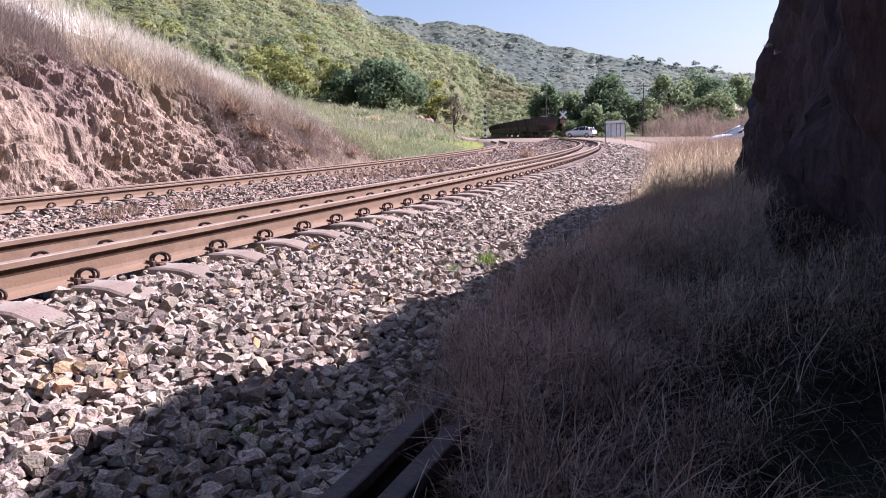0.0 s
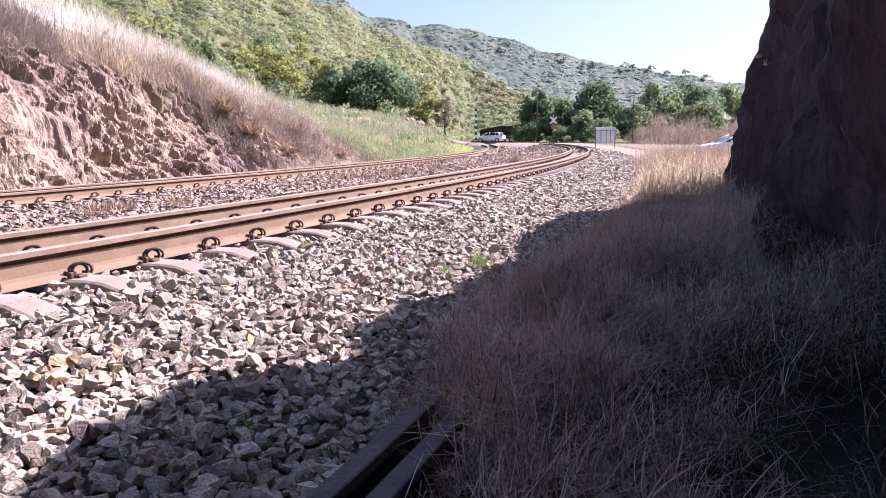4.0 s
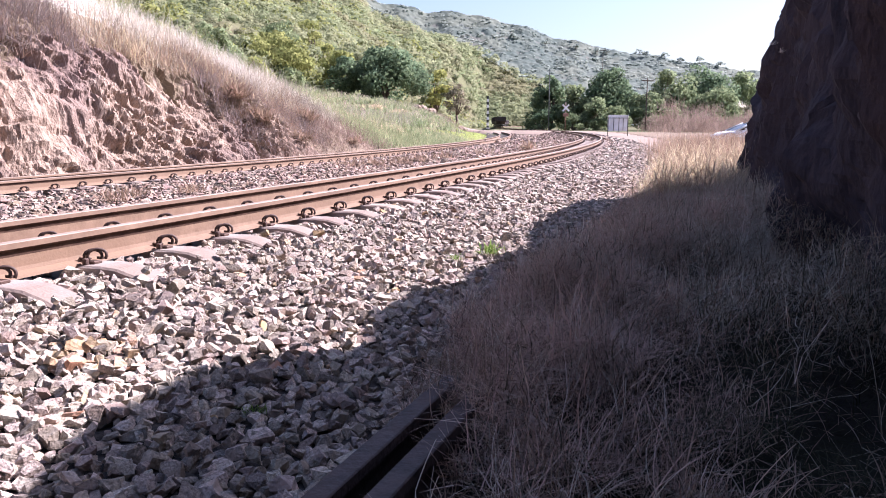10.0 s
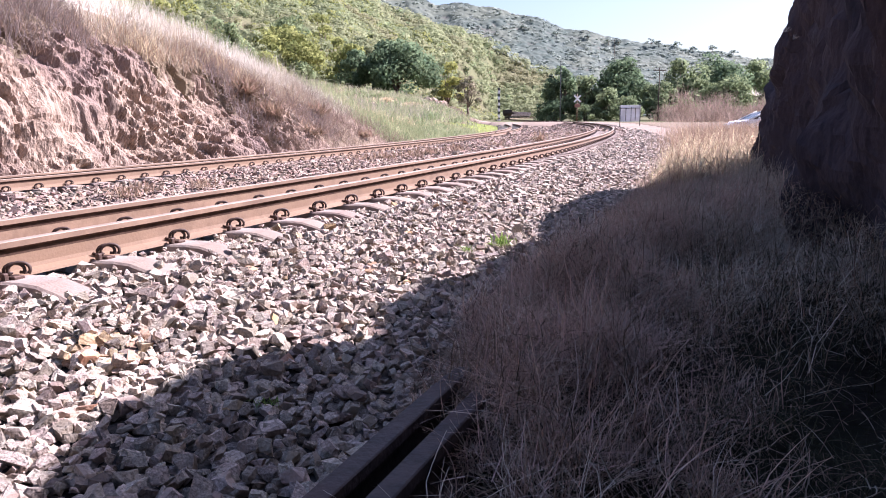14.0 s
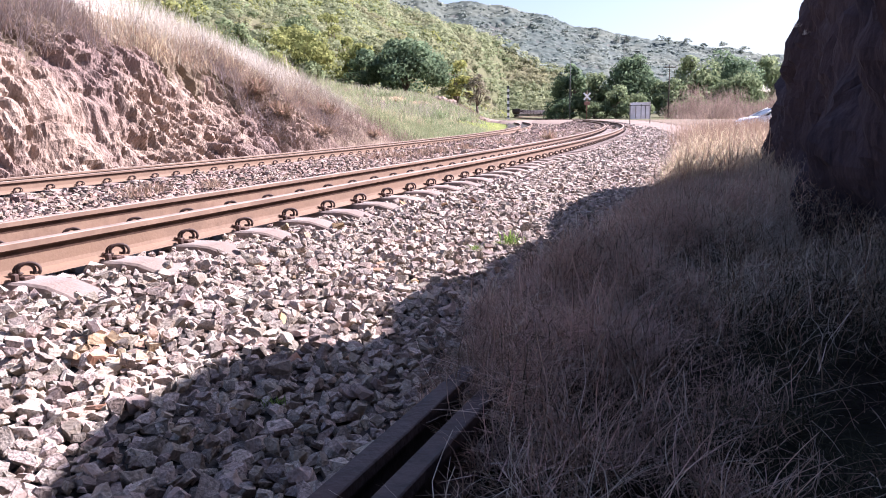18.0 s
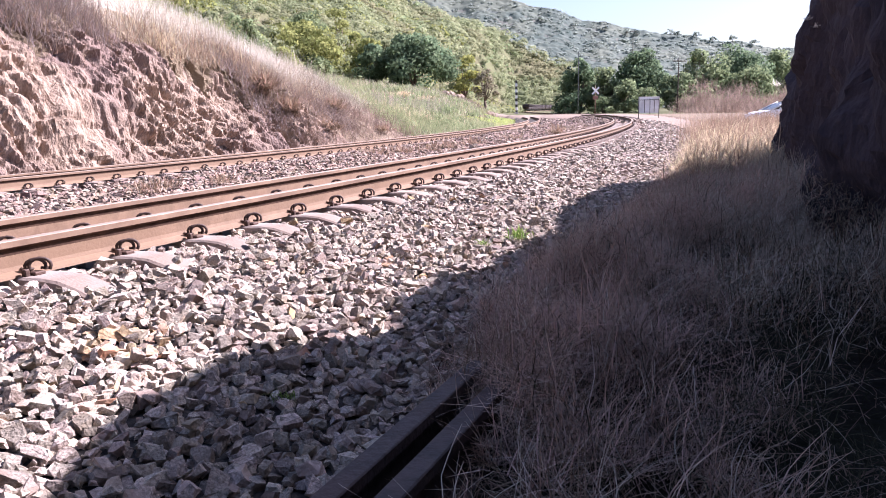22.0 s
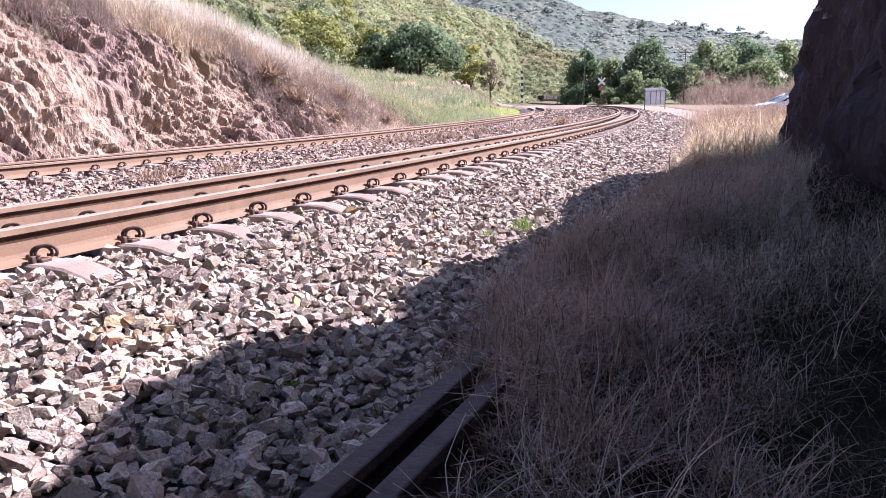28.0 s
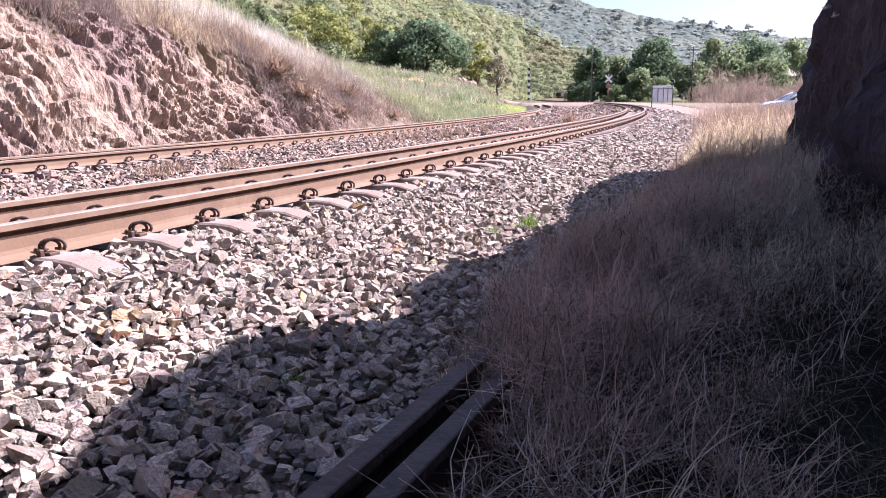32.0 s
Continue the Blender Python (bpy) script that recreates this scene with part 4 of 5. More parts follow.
def car(label, m):
    """A compact five-door hatchback, nose to +y; its wheels turn on their axles."""
    t = thing("car", label, "car", m, "white cars")
    st = [(-1.98, 0.66, 0.46, 0.80), (-1.93, 0.78, 0.34, 0.94), (-1.6, 0.85, 0.26, 1.00), (-0.6, 0.87, 0.24, 0.99), (0.6, 0.87, 0.24, 0.97), (1.1, 0.86, 0.25, 0.93), (1.6, 0.82, 0.27, 0.84), (1.88, 0.74, 0.33, 0.73), (1.98, 0.60, 0.44, 0.62)]
    bm = bmesh.new()
    rows = []
    for y, hw, z0, z1 in st:
        half = [(hw * 0.85, z0), (hw * 0.98, z0 + 0.08), (hw, z0 + 0.3 * (z1 - z0) + 0.05), (hw * 0.985, z1 - 0.08), (hw * 0.92, z1)]
        rows.append([bm.verts.new((x, y, z)) for x, z in half] + [bm.verts.new((-x, y, z)) for x, z in half[::-1]])
    for a, b in zip(rows, rows[1:]):
        for j in range(10):
            bm.faces.new((a[j], a[(j + 1) % 10], b[(j + 1) % 10], b[j])).smooth = True
    bm.faces.new(rows[0])
    bm.faces.new(rows[-1][::-1])
    bmesh.ops.recalc_face_normals(bm, faces=bm.faces)
    part("body", bm, M_WHITE, t)
    cab = [(-1.90, 0.72, 0.97), (-1.58, 0.64, 1.28), (-1.22, 0.61, 1.385), (-0.5, 0.60, 1.43), (0.02, 0.60, 1.40), (0.34, 0.62, 1.31), (1.14, 0.74, 0.92)]
    bm = bmesh.new()
    rows = [[bm.verts.new((-hw, y, z)), bm.verts.new((hw, y, z)), bm.verts.new((0.79, min(max(y, -1.86), 1.1), 0.90)), bm.verts.new((-0.79, min(max(y, -1.86), 1.1), 0.90))] for y, hw, z in cab]
    for a, b in zip(rows, rows[1:]):
        for j in range(4):
            bm.faces.new((a[j], a[(j + 1) % 4], b[(j + 1) % 4], b[j]))
    bm.faces.new(rows[0])
    bm.faces.new(rows[-1][::-1])
    bmesh.ops.recalc_face_normals(bm, faces=bm.faces)
    part("window", bm, M_GLASS, t, "dark tinted windows")
    bm = bmesh.new()
    rows = [[bm.verts.new((x * hw, y, z + 0.03 - 0.10 * max(abs(x) - 0.6, 0))) for x in (-1.10, -1.0, -0.5, 0, 0.5, 1.0, 1.10)] for y, hw, z in cab[1:6]]
    for a, b in zip(rows, rows[1:]):
        for j in range(6):
            bm.faces.new((a[j], a[j + 1], b[j + 1], b[j])).smooth = True
    bmesh.ops.solidify(bm, geom=bm.faces[:], thickness=0.05)
    part("roof", bm, M_WHITE, t)
    for side in (-1, 1):
        for y0, z0, y1, z1, r in ((1.14, 0.92, 0.30, 1.33, 0.05), (0.02, 0.92, -0.05, 1.40, 0.03), (-0.95, 0.94, -1.0, 1.39, 0.035), (-1.60, 0.96, -1.38, 1.33, 0.13)):
            bm = bmesh.new()
            tube(bm, [(side * 0.79, y0, z0), (side * 0.65, y1, z1)], [r, r * 0.8], 6)
            part("pillar", bm, M_WHITE, t)
        bm = bmesh.new()
        box(bm, (0.22, 0.18, 0.13), (side * 0.68, 1.84, 0.66), 0.03)
        part("headlight", bm, M_HUB, t, "clear headlight")
        bm = bmesh.new()
        box(bm, (0.14, 0.10, 0.26), (side * 0.72, -1.91, 0.84), 0.03)
        part("tail_light", bm, M_LAMP_RED, t, "red tail light")
        bm = bmesh.new()
        box(bm, (0.16, 0.10, 0.11), (side * 0.95, 0.70, 1.00), 0.03)
        part("mirror", bm, M_WHITE, t)
    for y, dz in ((1.94, 0.40), (-1.94, 0.42)):
        bm = bmesh.new()
        box(bm, (1.40, 0.14, 0.16), (0, y, dz), 0.04)
        part("bumper", bm, M_TYRE, t, "dark bumper")
    wheels = []
    for y in (1.24, -1.22):
        for side in (-1, 1):
            w = part("wheel", wheel_mesh(0.315, 0.20), M_TYRE, t, m=pose(side * 0.79, y, 0.315))
            part("rim", rim_mesh(0.315, 0.20), M_HUB, w)
            wheels.append(w)
    return t, wheels


moving_car, moving_wheels = car("small white hatchback driving over the level crossing", pose(20, 103, 0.65, 0, 0, 45))
px, py = 17.25, 38.0
parked_car, parked_wheels = car("white car parked behind tall dry grass", pose(px, py, -0.25, 0, 0, 86))


# ---- train of open coal wagons ----
def wagon_kind():
    t = thing("coal_wagon", "dark open-top railway wagon loaded with coal", "wagon", group="train wagons")
    L2, W2, z0, z1 = 5.75, 1.38, 1.0, 2.85
    bm = bmesh.new()
    outer = [(-L2 + 0.75, -W2 + 0.25, z0), (L2 - 0.75, -W2 + 0.25, z0), (L2 - 0.75, W2 - 0.25, z0), (-L2 + 0.75, W2 - 0.25, z0)]
    lo = [bm.verts.new((y, x, z)) for x, y, z in outer]
    mid = [bm.verts.new((y, x, z0 + 0.75)) for x, y in ((-L2, -W2), (L2, -W2), (L2, W2), (-L2, W2))]
    top = [bm.verts.new((y, x, z1)) for x, y in ((-L2, -W2), (L2, -W2), (L2, W2), (-L2, W2))]
    inn = [bm.verts.new((y * 0.94, x * 0.98, z1)) for x, y in ((-L2, -W2), (L2, -W2), (L2, W2), (-L2, W2))]
    low = [bm.verts.new((y * 0.94, x * 0.98, z1 - 0.5)) for x, y in ((-L2, -W2), (L2, -W2), (L2, W2), (-L2, W2))]
    bm.faces.new(lo)
    for a, b in ((lo, mid), (mid, top), (top, inn), (inn, low)):
        for j in range(4):
            bm.faces.new((a[j], a[(j + 1) % 4], b[(j + 1) % 4], b[j]))
    bmesh.ops.recalc_face_normals(bm, faces=bm.faces)
    part("tub", bm, M_WAGON, t)
    P = np.array([[(x * W2 * 0.93, y * L2 * 0.97, z1 - 0.42 + 0.55 * (1 - x * x) * (1 - y ** 4) + 0.08 * math.sin(9 * y + 3 * x)) for x in np.linspace(-1, 1, 9)] for y in np.linspace(-1, 1, 21)])
    part("coal_load", grid_mesh("coal_load", P), M_COAL, t, "heaped black coal")
    for k in range(8):
        for side in (-1, 1):
            bm = bmesh.new()
            box(bm, (0.08, 0.10, z1 - z0 - 0.75), (side * (W2 + 0.03), -L2 + 0.4 + k * (2 * L2 - 0.8) / 7, (z0 + 0.75 + z1) / 2), 0.01)
            part("rib", bm, M_WAGON, t)
    for side in (-1, 1):
        bm = bmesh.new()
        box(bm, (0.12, 2 * L2, 0.12), (side * (W2 + 0.01), 0, z1 - 0.02), 0.02)
        part("top_rail", bm, M_WAGON, t)
    bm = bmesh.new()
    box(bm, (0.5, 2 * L2 + 0.5, 0.28), (0, 0, 0.93), 0.03)
    part("underframe", bm, M_STEEL, t)
    for y in (-4.1, 4.1):
        bm = bmesh.new()
        for side in (-1, 1):
            box(bm, (0.14, 2.3, 0.26), (side * 0.78, y, 0.55), 0.04)
        box(bm, (1.7, 0.35, 0.28), (0, y, 0.62), 0.04)
        bogie = part("bogie", bm, M_STEEL, t)
        for dy in (-0.85, 0.85):
            for side in (-1, 1):
                bm = bmesh.new()
                bmesh.ops.create_cone(bm, cap_ends=True, segments=20, radius1=0.43, radius2=0.42, depth=0.13, matrix=Matrix.Translation((side * 0.56, y + dy, 0.43)) @ Matrix.Rotation(radians(90), 4, "Y"))
                part("wheel", bm, M_STEEL, bogie)
    for y in (-1, 1):
        bm = bmesh.new()
        box(bm, (0.2, 0.55, 0.22), (0, y * (L2 + 0.35), 0.9), 0.03)
        part("coupler", bm, M_STEEL, t)
    return t


WAGONS = [wagon_kind()]
for k in range(13):
    WAGONS.append(copy_thing(WAGONS[0], Matrix()))


# ---- heaps of pale rubble ----
def heap(name, x, y, w, h, seed, label):
    r = random.Random(seed)
    bm = bmesh.new()
    for _ in range(26):
        a, q = r.uniform(0, 2 * math.pi), abs(r.gauss(0, 0.4))
        s = r.uniform(0.25, 0.6) * h
        vs = bmesh.ops.create_icosphere(bm, subdivisions=1, radius=s)["verts"]
        off = Vector((math.cos(a) * q * w, math.sin(a) * q * w * 0.6, max(0, 1 - q * 1.4) * h * 0.6))
        for v in vs:
            v.co = v.co * r.uniform(0.75, 1.25) + off
    ob = part(name, bm, M_PALE)
    ob.matrix_basis = pose(x, y, lz(x, y) - 0.1 * h)
    return tagged(ob, label, "rubble")


heap("rubble_heap", 0.0, 99, 3.0, 1.0, 1, "pale heap of broken stone on the grassy rise")
heap("rubble_heap", 5.6, 101, 1.8, 0.8, 2, "small pale heap of rubble beside the crossing")


# ---- trees ----
def leaf_cloud(centers, radii, n, size, gen, flat=0.75):
    """Leaf sprays, each a bent diamond of two triangles, thick near the skin of each clump."""
    c = gen.integers(0, len(centers), n)
    d = gen.normal(size=(n, 3))
    d /= np.linalg.norm(d, axis=1)[:, None]
    r = radii[c] * gen.uniform(0.35, 1.06, n) ** 0.6
    p = centers[c] + d * r[:, None] * np.array([1, 1, flat])
    out = d + 0.55 * gen.normal(size=(n, 3))
    a = np.cross(out, gen.normal(size=(n, 3)))
    a /= np.linalg.norm(a, axis=1)[:, None] + 1e-6
    b = np.cross(a, out)
    b /= np.linalg.norm(b, axis=1)[:, None] + 1e-6
    s = size * gen.uniform(0.55, 1.35, n)[:, None]
    V = np.stack([p - a * s, p - b * s * 0.5 + d * s * 0.12, p + a * s, p + b * s * 0.5 - d * s * 0.1], 1)
    i = np.arange(n)[:, None] * 4
    T = np.concatenate([i + [[0, 2, 1]], i + [[0, 3, 2]]])
    mid = centers.mean(0)
    w = p - mid
    w /= np.linalg.norm(w, axis=1)[:, None] + 1e-6
    N = 0.7 * d + 0.4 * w + 0.42 * gen.normal(size=(n, 3))
    return V.reshape(-1, 3), T, np.repeat(N, 4, 0)


def tree(x, y, top, width, material, seed, n, leaf, label, flat=0.75, base=None, clumps=16, stem=0.34):
    z0 = (lz(x, y) if base is None else base) - 0.15
    h = top - z0
    r = random.Random(seed)
    gen = np.random.default_rng(seed)
    t = thing("tree", label, "tree", pose(x, y, z0), "trees about the crossing")
    cs, rs = [], []
    for k in range(clumps):
        a, q = 2 * math.pi * (k * 0.618 + r.uniform(-0.1, 0.1)), math.sqrt((k + 0.5) / clumps)
        up = stem + (1 - stem) * (0.10 + 0.75 * (1 - q * q) * r.uniform(0.55, 1.1) + r.uniform(-0.05, 0.16))
        rad = width * r.uniform(0.11, 0.21)
        cs.append((math.cos(a) * q * width * 0.40, math.sin(a) * q * width * 0.40, min(h * up, h - rad * flat * 0.9)))
        rs.append(rad)
    bm = bmesh.new()
    fork = Vector((r.uniform(-0.2, 0.2), r.uniform(-0.2, 0.2), h * stem))
    tube(bm, [(0, 0, 0), tuple(fork * 0.5 + Vector((0.08, 0, 0))), tuple(fork)], [h * 0.030 + 0.04, h * 0.024 + 0.03, h * 0.02 + 0.03], 8)
    for k in range(min(clumps, 9)):
        e = Vector(cs[k])
        mid = fork.lerp(e, 0.5) + Vector((r.uniform(-0.3, 0.3), r.uniform(-0.3, 0.3), -0.1 * h * 0.3))
        tube(bm, [tuple(fork - Vector((0, 0, 0.1))), tuple(mid), tuple(e)], [h * 0.014 + 0.02, h * 0.009 + 0.012, 0.012], 6)
    part("trunk", bm, M_BARK, t)
    V, T, N = leaf_cloud(np.array(cs), np.array(rs), n, leaf, gen, flat)
    part("crown", soft(tri_mesh("crown", V, T), N), material, t)
    return t


tree(-4.4, 105, 12.0, 12.5, M_LEAF_D, 1, 15000, 0.24, "broad dark green tree on the grassy rise", clumps=34, stem=0.10)
tree(-10.0, 108, 11.2, 7.0, M_LEAF_D, 2, 4200, 0.22, "smaller dark green tree with thin outer leaves", clumps=16, stem=0.12)
tree(-18.2, 95, 12.7, 12.5, M_LEAF_Y, 3, 7500, 0.22, "spreading yellow-green acacia on the slope", 0.45, clumps=24, stem=0.2)
tree(-22.5, 92, 11.8, 8.0, M_LEAF_Y, 4, 4200, 0.22, "yellow-green acacia on the slope", 0.5, clumps=20, stem=0.15)
tree(3.3, 126, 10.6, 6.4, M_LEMON, 5, 3600, 0.22, "small bright yellow-green tree", 0.55, stem=0.2)
tree(6.4, 121, 8.4, 4.6, M_OLIVE, 6, 1500, 0.18, "small grey-brown tree with thin leaves", stem=0.3)
tree(-20.8, 80, 12.4, 6.5, M_LEAF_M, 7, 3400, 0.20, "green tree above the bank", stem=0.15, clumps=20)
tree(-26.5, 84, 14.5, 8.0, M_LEAF_Y, 8, 3600, 0.23, "green tree above the bank", 0.6, stem=0.15, clumps=20)
tree(-13.0, 120, 15.0, 9.0, M_LEAF_Y, 9, 3600, 0.26, "green tree on the slope", 0.6, stem=0.12, clumps=20)
for k, (bb, dd, el, w, m) in enumerate([(-15.2, 88, 7.0, 8, 0), (-13.6, 92, 7.3, 9, 1), (-12.2, 94, 6.5, 8, 0), (-17.2, 82, 7.9, 7, 1), (-10.6, 102, 7.2, 9, 0), (-9.0, 106, 6.8, 8, 1), (-12.5, 88, 5.3, 7, 0), (-10.2, 94, 4.8, 7, 2), (-19.2, 78, 8.6, 7, 0), (-7.8, 128, 8.0, 9, 0), (-5.2, 130, 7.2, 9, 1), (-9.9, 132, 8.6, 10, 2), (1.2, 132, 5.4, 7, 1)] ):
    bx, by = dd * math.sin(radians(bb)), dd * math.cos(radians(bb))
    tree(bx, by, 0.67 + dd * math.tan(radians(el)), w, (M_LEAF_Y, M_BUSH, M_LEAF_M)[m], 100 + k, int(380 * w), 0.22, ("yellow-green acacia on the bushy slope", "olive thorn tree on the bushy slope", "green tree on the bushy slope")[m], 0.5, clumps=20, stem=0.12)
tree(23.2, 131, 10.3, 8.4, M_LEAF_D, 10, 8000, 0.24, "dark green tree beside the crossing", stem=0.02, clumps=34)
tree(27.0, 127, 8.4, 7.4, M_LEAF_M, 11, 6000, 0.23, "leafy green tree beside the crossing", stem=0.02, clumps=30)
tree(33.5, 129, 11.8, 12.5, M_LEAF_D, 12, 13000, 0.26, "tall dark green tree beside the road", stem=0.02, clumps=38)
tree(28.6, 120, 6.0, 6.0, M_LEAF_M, 13, 4200, 0.22, "leafy light-green tree beside the crossing", stem=0.02, clumps=22)
tree(36.5, 119, 6.8, 8.5, M_LEAF_M, 14, 6000, 0.23, "low leafy green tree beside the road", stem=0.02, clumps=26)
tree(41.9, 122, 10.6, 10.5, M_LEAF_M, 15, 8500, 0.26, "green tree behind the road", stem=0.02, clumps=34)
tree(50.4, 130, 12.2, 13.0, M_LEAF_D, 16, 9500, 0.28, "dark green tree behind the road", stem=0.02, clumps=36)
tree(58.5, 135, 11.4, 12.0, M_LEAF_M, 17, 7000, 0.28, "green tree behind the road", stem=0.02, clumps=30)
tree(46.0, 116, 7.4, 10.0, M_LEAF_M, 18, 6500, 0.24, "low green tree behind the road", stem=0.02, clumps=28)
tree(68.0, 140, 11.0, 12.0, M_LEAF_M, 19, 5000, 0.32, "green tree behind the road", stem=0.02, clumps=26)
tree(24.6, 118, 3.4, 4.2, M_LEAF_M, 20, 2200, 0.16, "low green shrub at the crossing", stem=0.02)
tree(30.4, 114, 4.4, 5.6, M_LEAF_M, 21, 3000, 0.18, "low light-green shrub beside the road", stem=0.02)
tree(20.6, 125, 4.2, 5.0, M_LEAF_D, 22, 2400, 0.18, "dark green shrub under the crossing trees", stem=0.02)
tree(38.6, 112, 4.0, 6.0, M_LEAF_M, 23, 3000, 0.18, "low light-green shrub beside the road", stem=0.02)


# a few trees stand out on the far skyline
for k, (b, d, up, w) in enumerate([(13.4, 770, 8, 9), (14.1, 775, 6, 7), (16.4, 780, 9, 12), (16.9, 782, 7, 8), (18.2, 785, 7, 10), (19.3, 785, 6, 8), (20.6, 785, 8, 9), (11.9, 768, 6, 8), (9.6, 765, 6, 9), (7.2, 760, 6, 8), (22.0, 785, 7, 10)]):
    x, y = d * math.sin(radians(b)), d * math.cos(radians(b))
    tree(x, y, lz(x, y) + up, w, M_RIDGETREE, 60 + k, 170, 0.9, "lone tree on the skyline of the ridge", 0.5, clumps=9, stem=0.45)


# ---- bush over the hillside ----
def hillside(n, material, seed, bearing, reach, size, per, name, label, leaf, squash=0.85, up=0.45):
    gen = np.random.default_rng(seed)
    b = np.radians(gen.uniform(bearing[0], bearing[1], n))
    d = reach[0] + (reach[1] - reach[0]) * gen.random(n) ** 0.9
    x, y = d * np.sin(b), d * np.cos(b)
    s, off = on_line(x, y)
    ok = ((np.abs(off) > np.where(s > 200, 12, 22)) | (s > 432)) & ~((x > 0) & (d < 150) & (x < 14))
    x, y, d = x[ok], y[ok], d[ok]
    z = land_z(x, y)
    r = size * gen.uniform(0.5, 1.3, len(x)) * np.clip(d / 320, 0.6, 1.3)
    c = np.stack([x, y, z + r * 0.55], -1)
    idx = np.repeat(np.arange(len(x)), per)
    m = len(idx)
    q = gen.normal(size=(m, 3))
    q /= np.linalg.norm(q, axis=1)[:, None]
    p = c[idx] + q * (r[idx] * gen.uniform(0.7, 1.05, m))[:, None] * np.array([1.15, 1.15, squash])
    out = q + 0.3 * gen.normal(size=(m, 3)) + [0, 0, up]
    a = np.cross(out, gen.normal(size=(m, 3)))
    a /= np.linalg.norm(a, axis=1)[:, None] + 1e-6
    e = np.cross(a, out)
    e /= np.linalg.norm(e, axis=1)[:, None] + 1e-6
    w = (r[idx] * leaf * gen.uniform(0.6, 1.3, m))[:, None]
    V = np.stack([p - a * w, p - e * w * 0.6, p + a * w, p + e * w * 0.6], 1).reshape(-1, 3)
    i = np.arange(m)[:, None] * 4
    me = tri_mesh(name, V, np.concatenate([i + [[0, 2, 1]], i + [[0, 3, 2]]]))
    ob = part(name, soft(me, np.repeat(q + 0.12 * gen.normal(size=(m, 3)) + [0, 0, up], 4, 0)), material)
    return tagged(ob, label, "bush", kind="stuff")


hillside(10500, M_BUSH, 31, (-33, 15), (108, 600), 2.5, 46, "hillside_bush", "olive bush covering the hillside", 0.24, 0.5, 0.9)


def crowns(x, y, size, seed):
    """Height of closely set round crowns over a slope."""
    u, v = x / size, y / size
    iu, iv = np.floor(u), np.floor(v)
    best = np.zeros(u.shape)
    for du in (-1, 0, 1):
        for dv in (-1, 0, 1):
            ci, cj = iu + du, iv + dv
            r = 0.35 + 0.5 * chance(ci, cj, seed + 3.0)
            d2 = (u - ci - chance(ci, cj, seed)) ** 2 + (v - cj - chance(ci, cj, seed + 7.0)) ** 2
            best = np.maximum(best, np.sqrt(np.maximum(r * r - d2, 0)) * (chance(ci, cj, seed + 5.0) < 0.8))
    return best * size


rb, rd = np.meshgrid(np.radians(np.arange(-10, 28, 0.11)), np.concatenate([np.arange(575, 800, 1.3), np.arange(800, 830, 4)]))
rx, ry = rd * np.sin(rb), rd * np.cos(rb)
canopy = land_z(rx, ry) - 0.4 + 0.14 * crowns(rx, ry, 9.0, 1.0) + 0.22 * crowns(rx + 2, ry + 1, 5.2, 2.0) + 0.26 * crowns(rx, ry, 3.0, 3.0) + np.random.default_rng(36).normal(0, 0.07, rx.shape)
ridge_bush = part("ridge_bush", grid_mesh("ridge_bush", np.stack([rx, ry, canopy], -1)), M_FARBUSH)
tagged(ridge_bush, "closed bush covering the far ridge, coloured grey-green for haze", "bush", kind="stuff")
hillside(900, M_LEAF_M, 32, (-33, 15), (125, 590), 2.2, 34, "hillside_trees", "scattered green trees on the hillside", 0.28)
hillside(3600, M_RIDGETREE, 33, (-10, 28), (575, 800), 1.6, 12, "ridge_trees", "scattered trees on the ridge, coloured pale grey-green for haze", 0.5, 0.35, 3.0)
hillside(1500, M_LEAF_Y, 34, (-33, 10), (108, 420), 2.0, 30, "hillside_yellow_bush", "yellow-green bush on the hillside", 0.30)


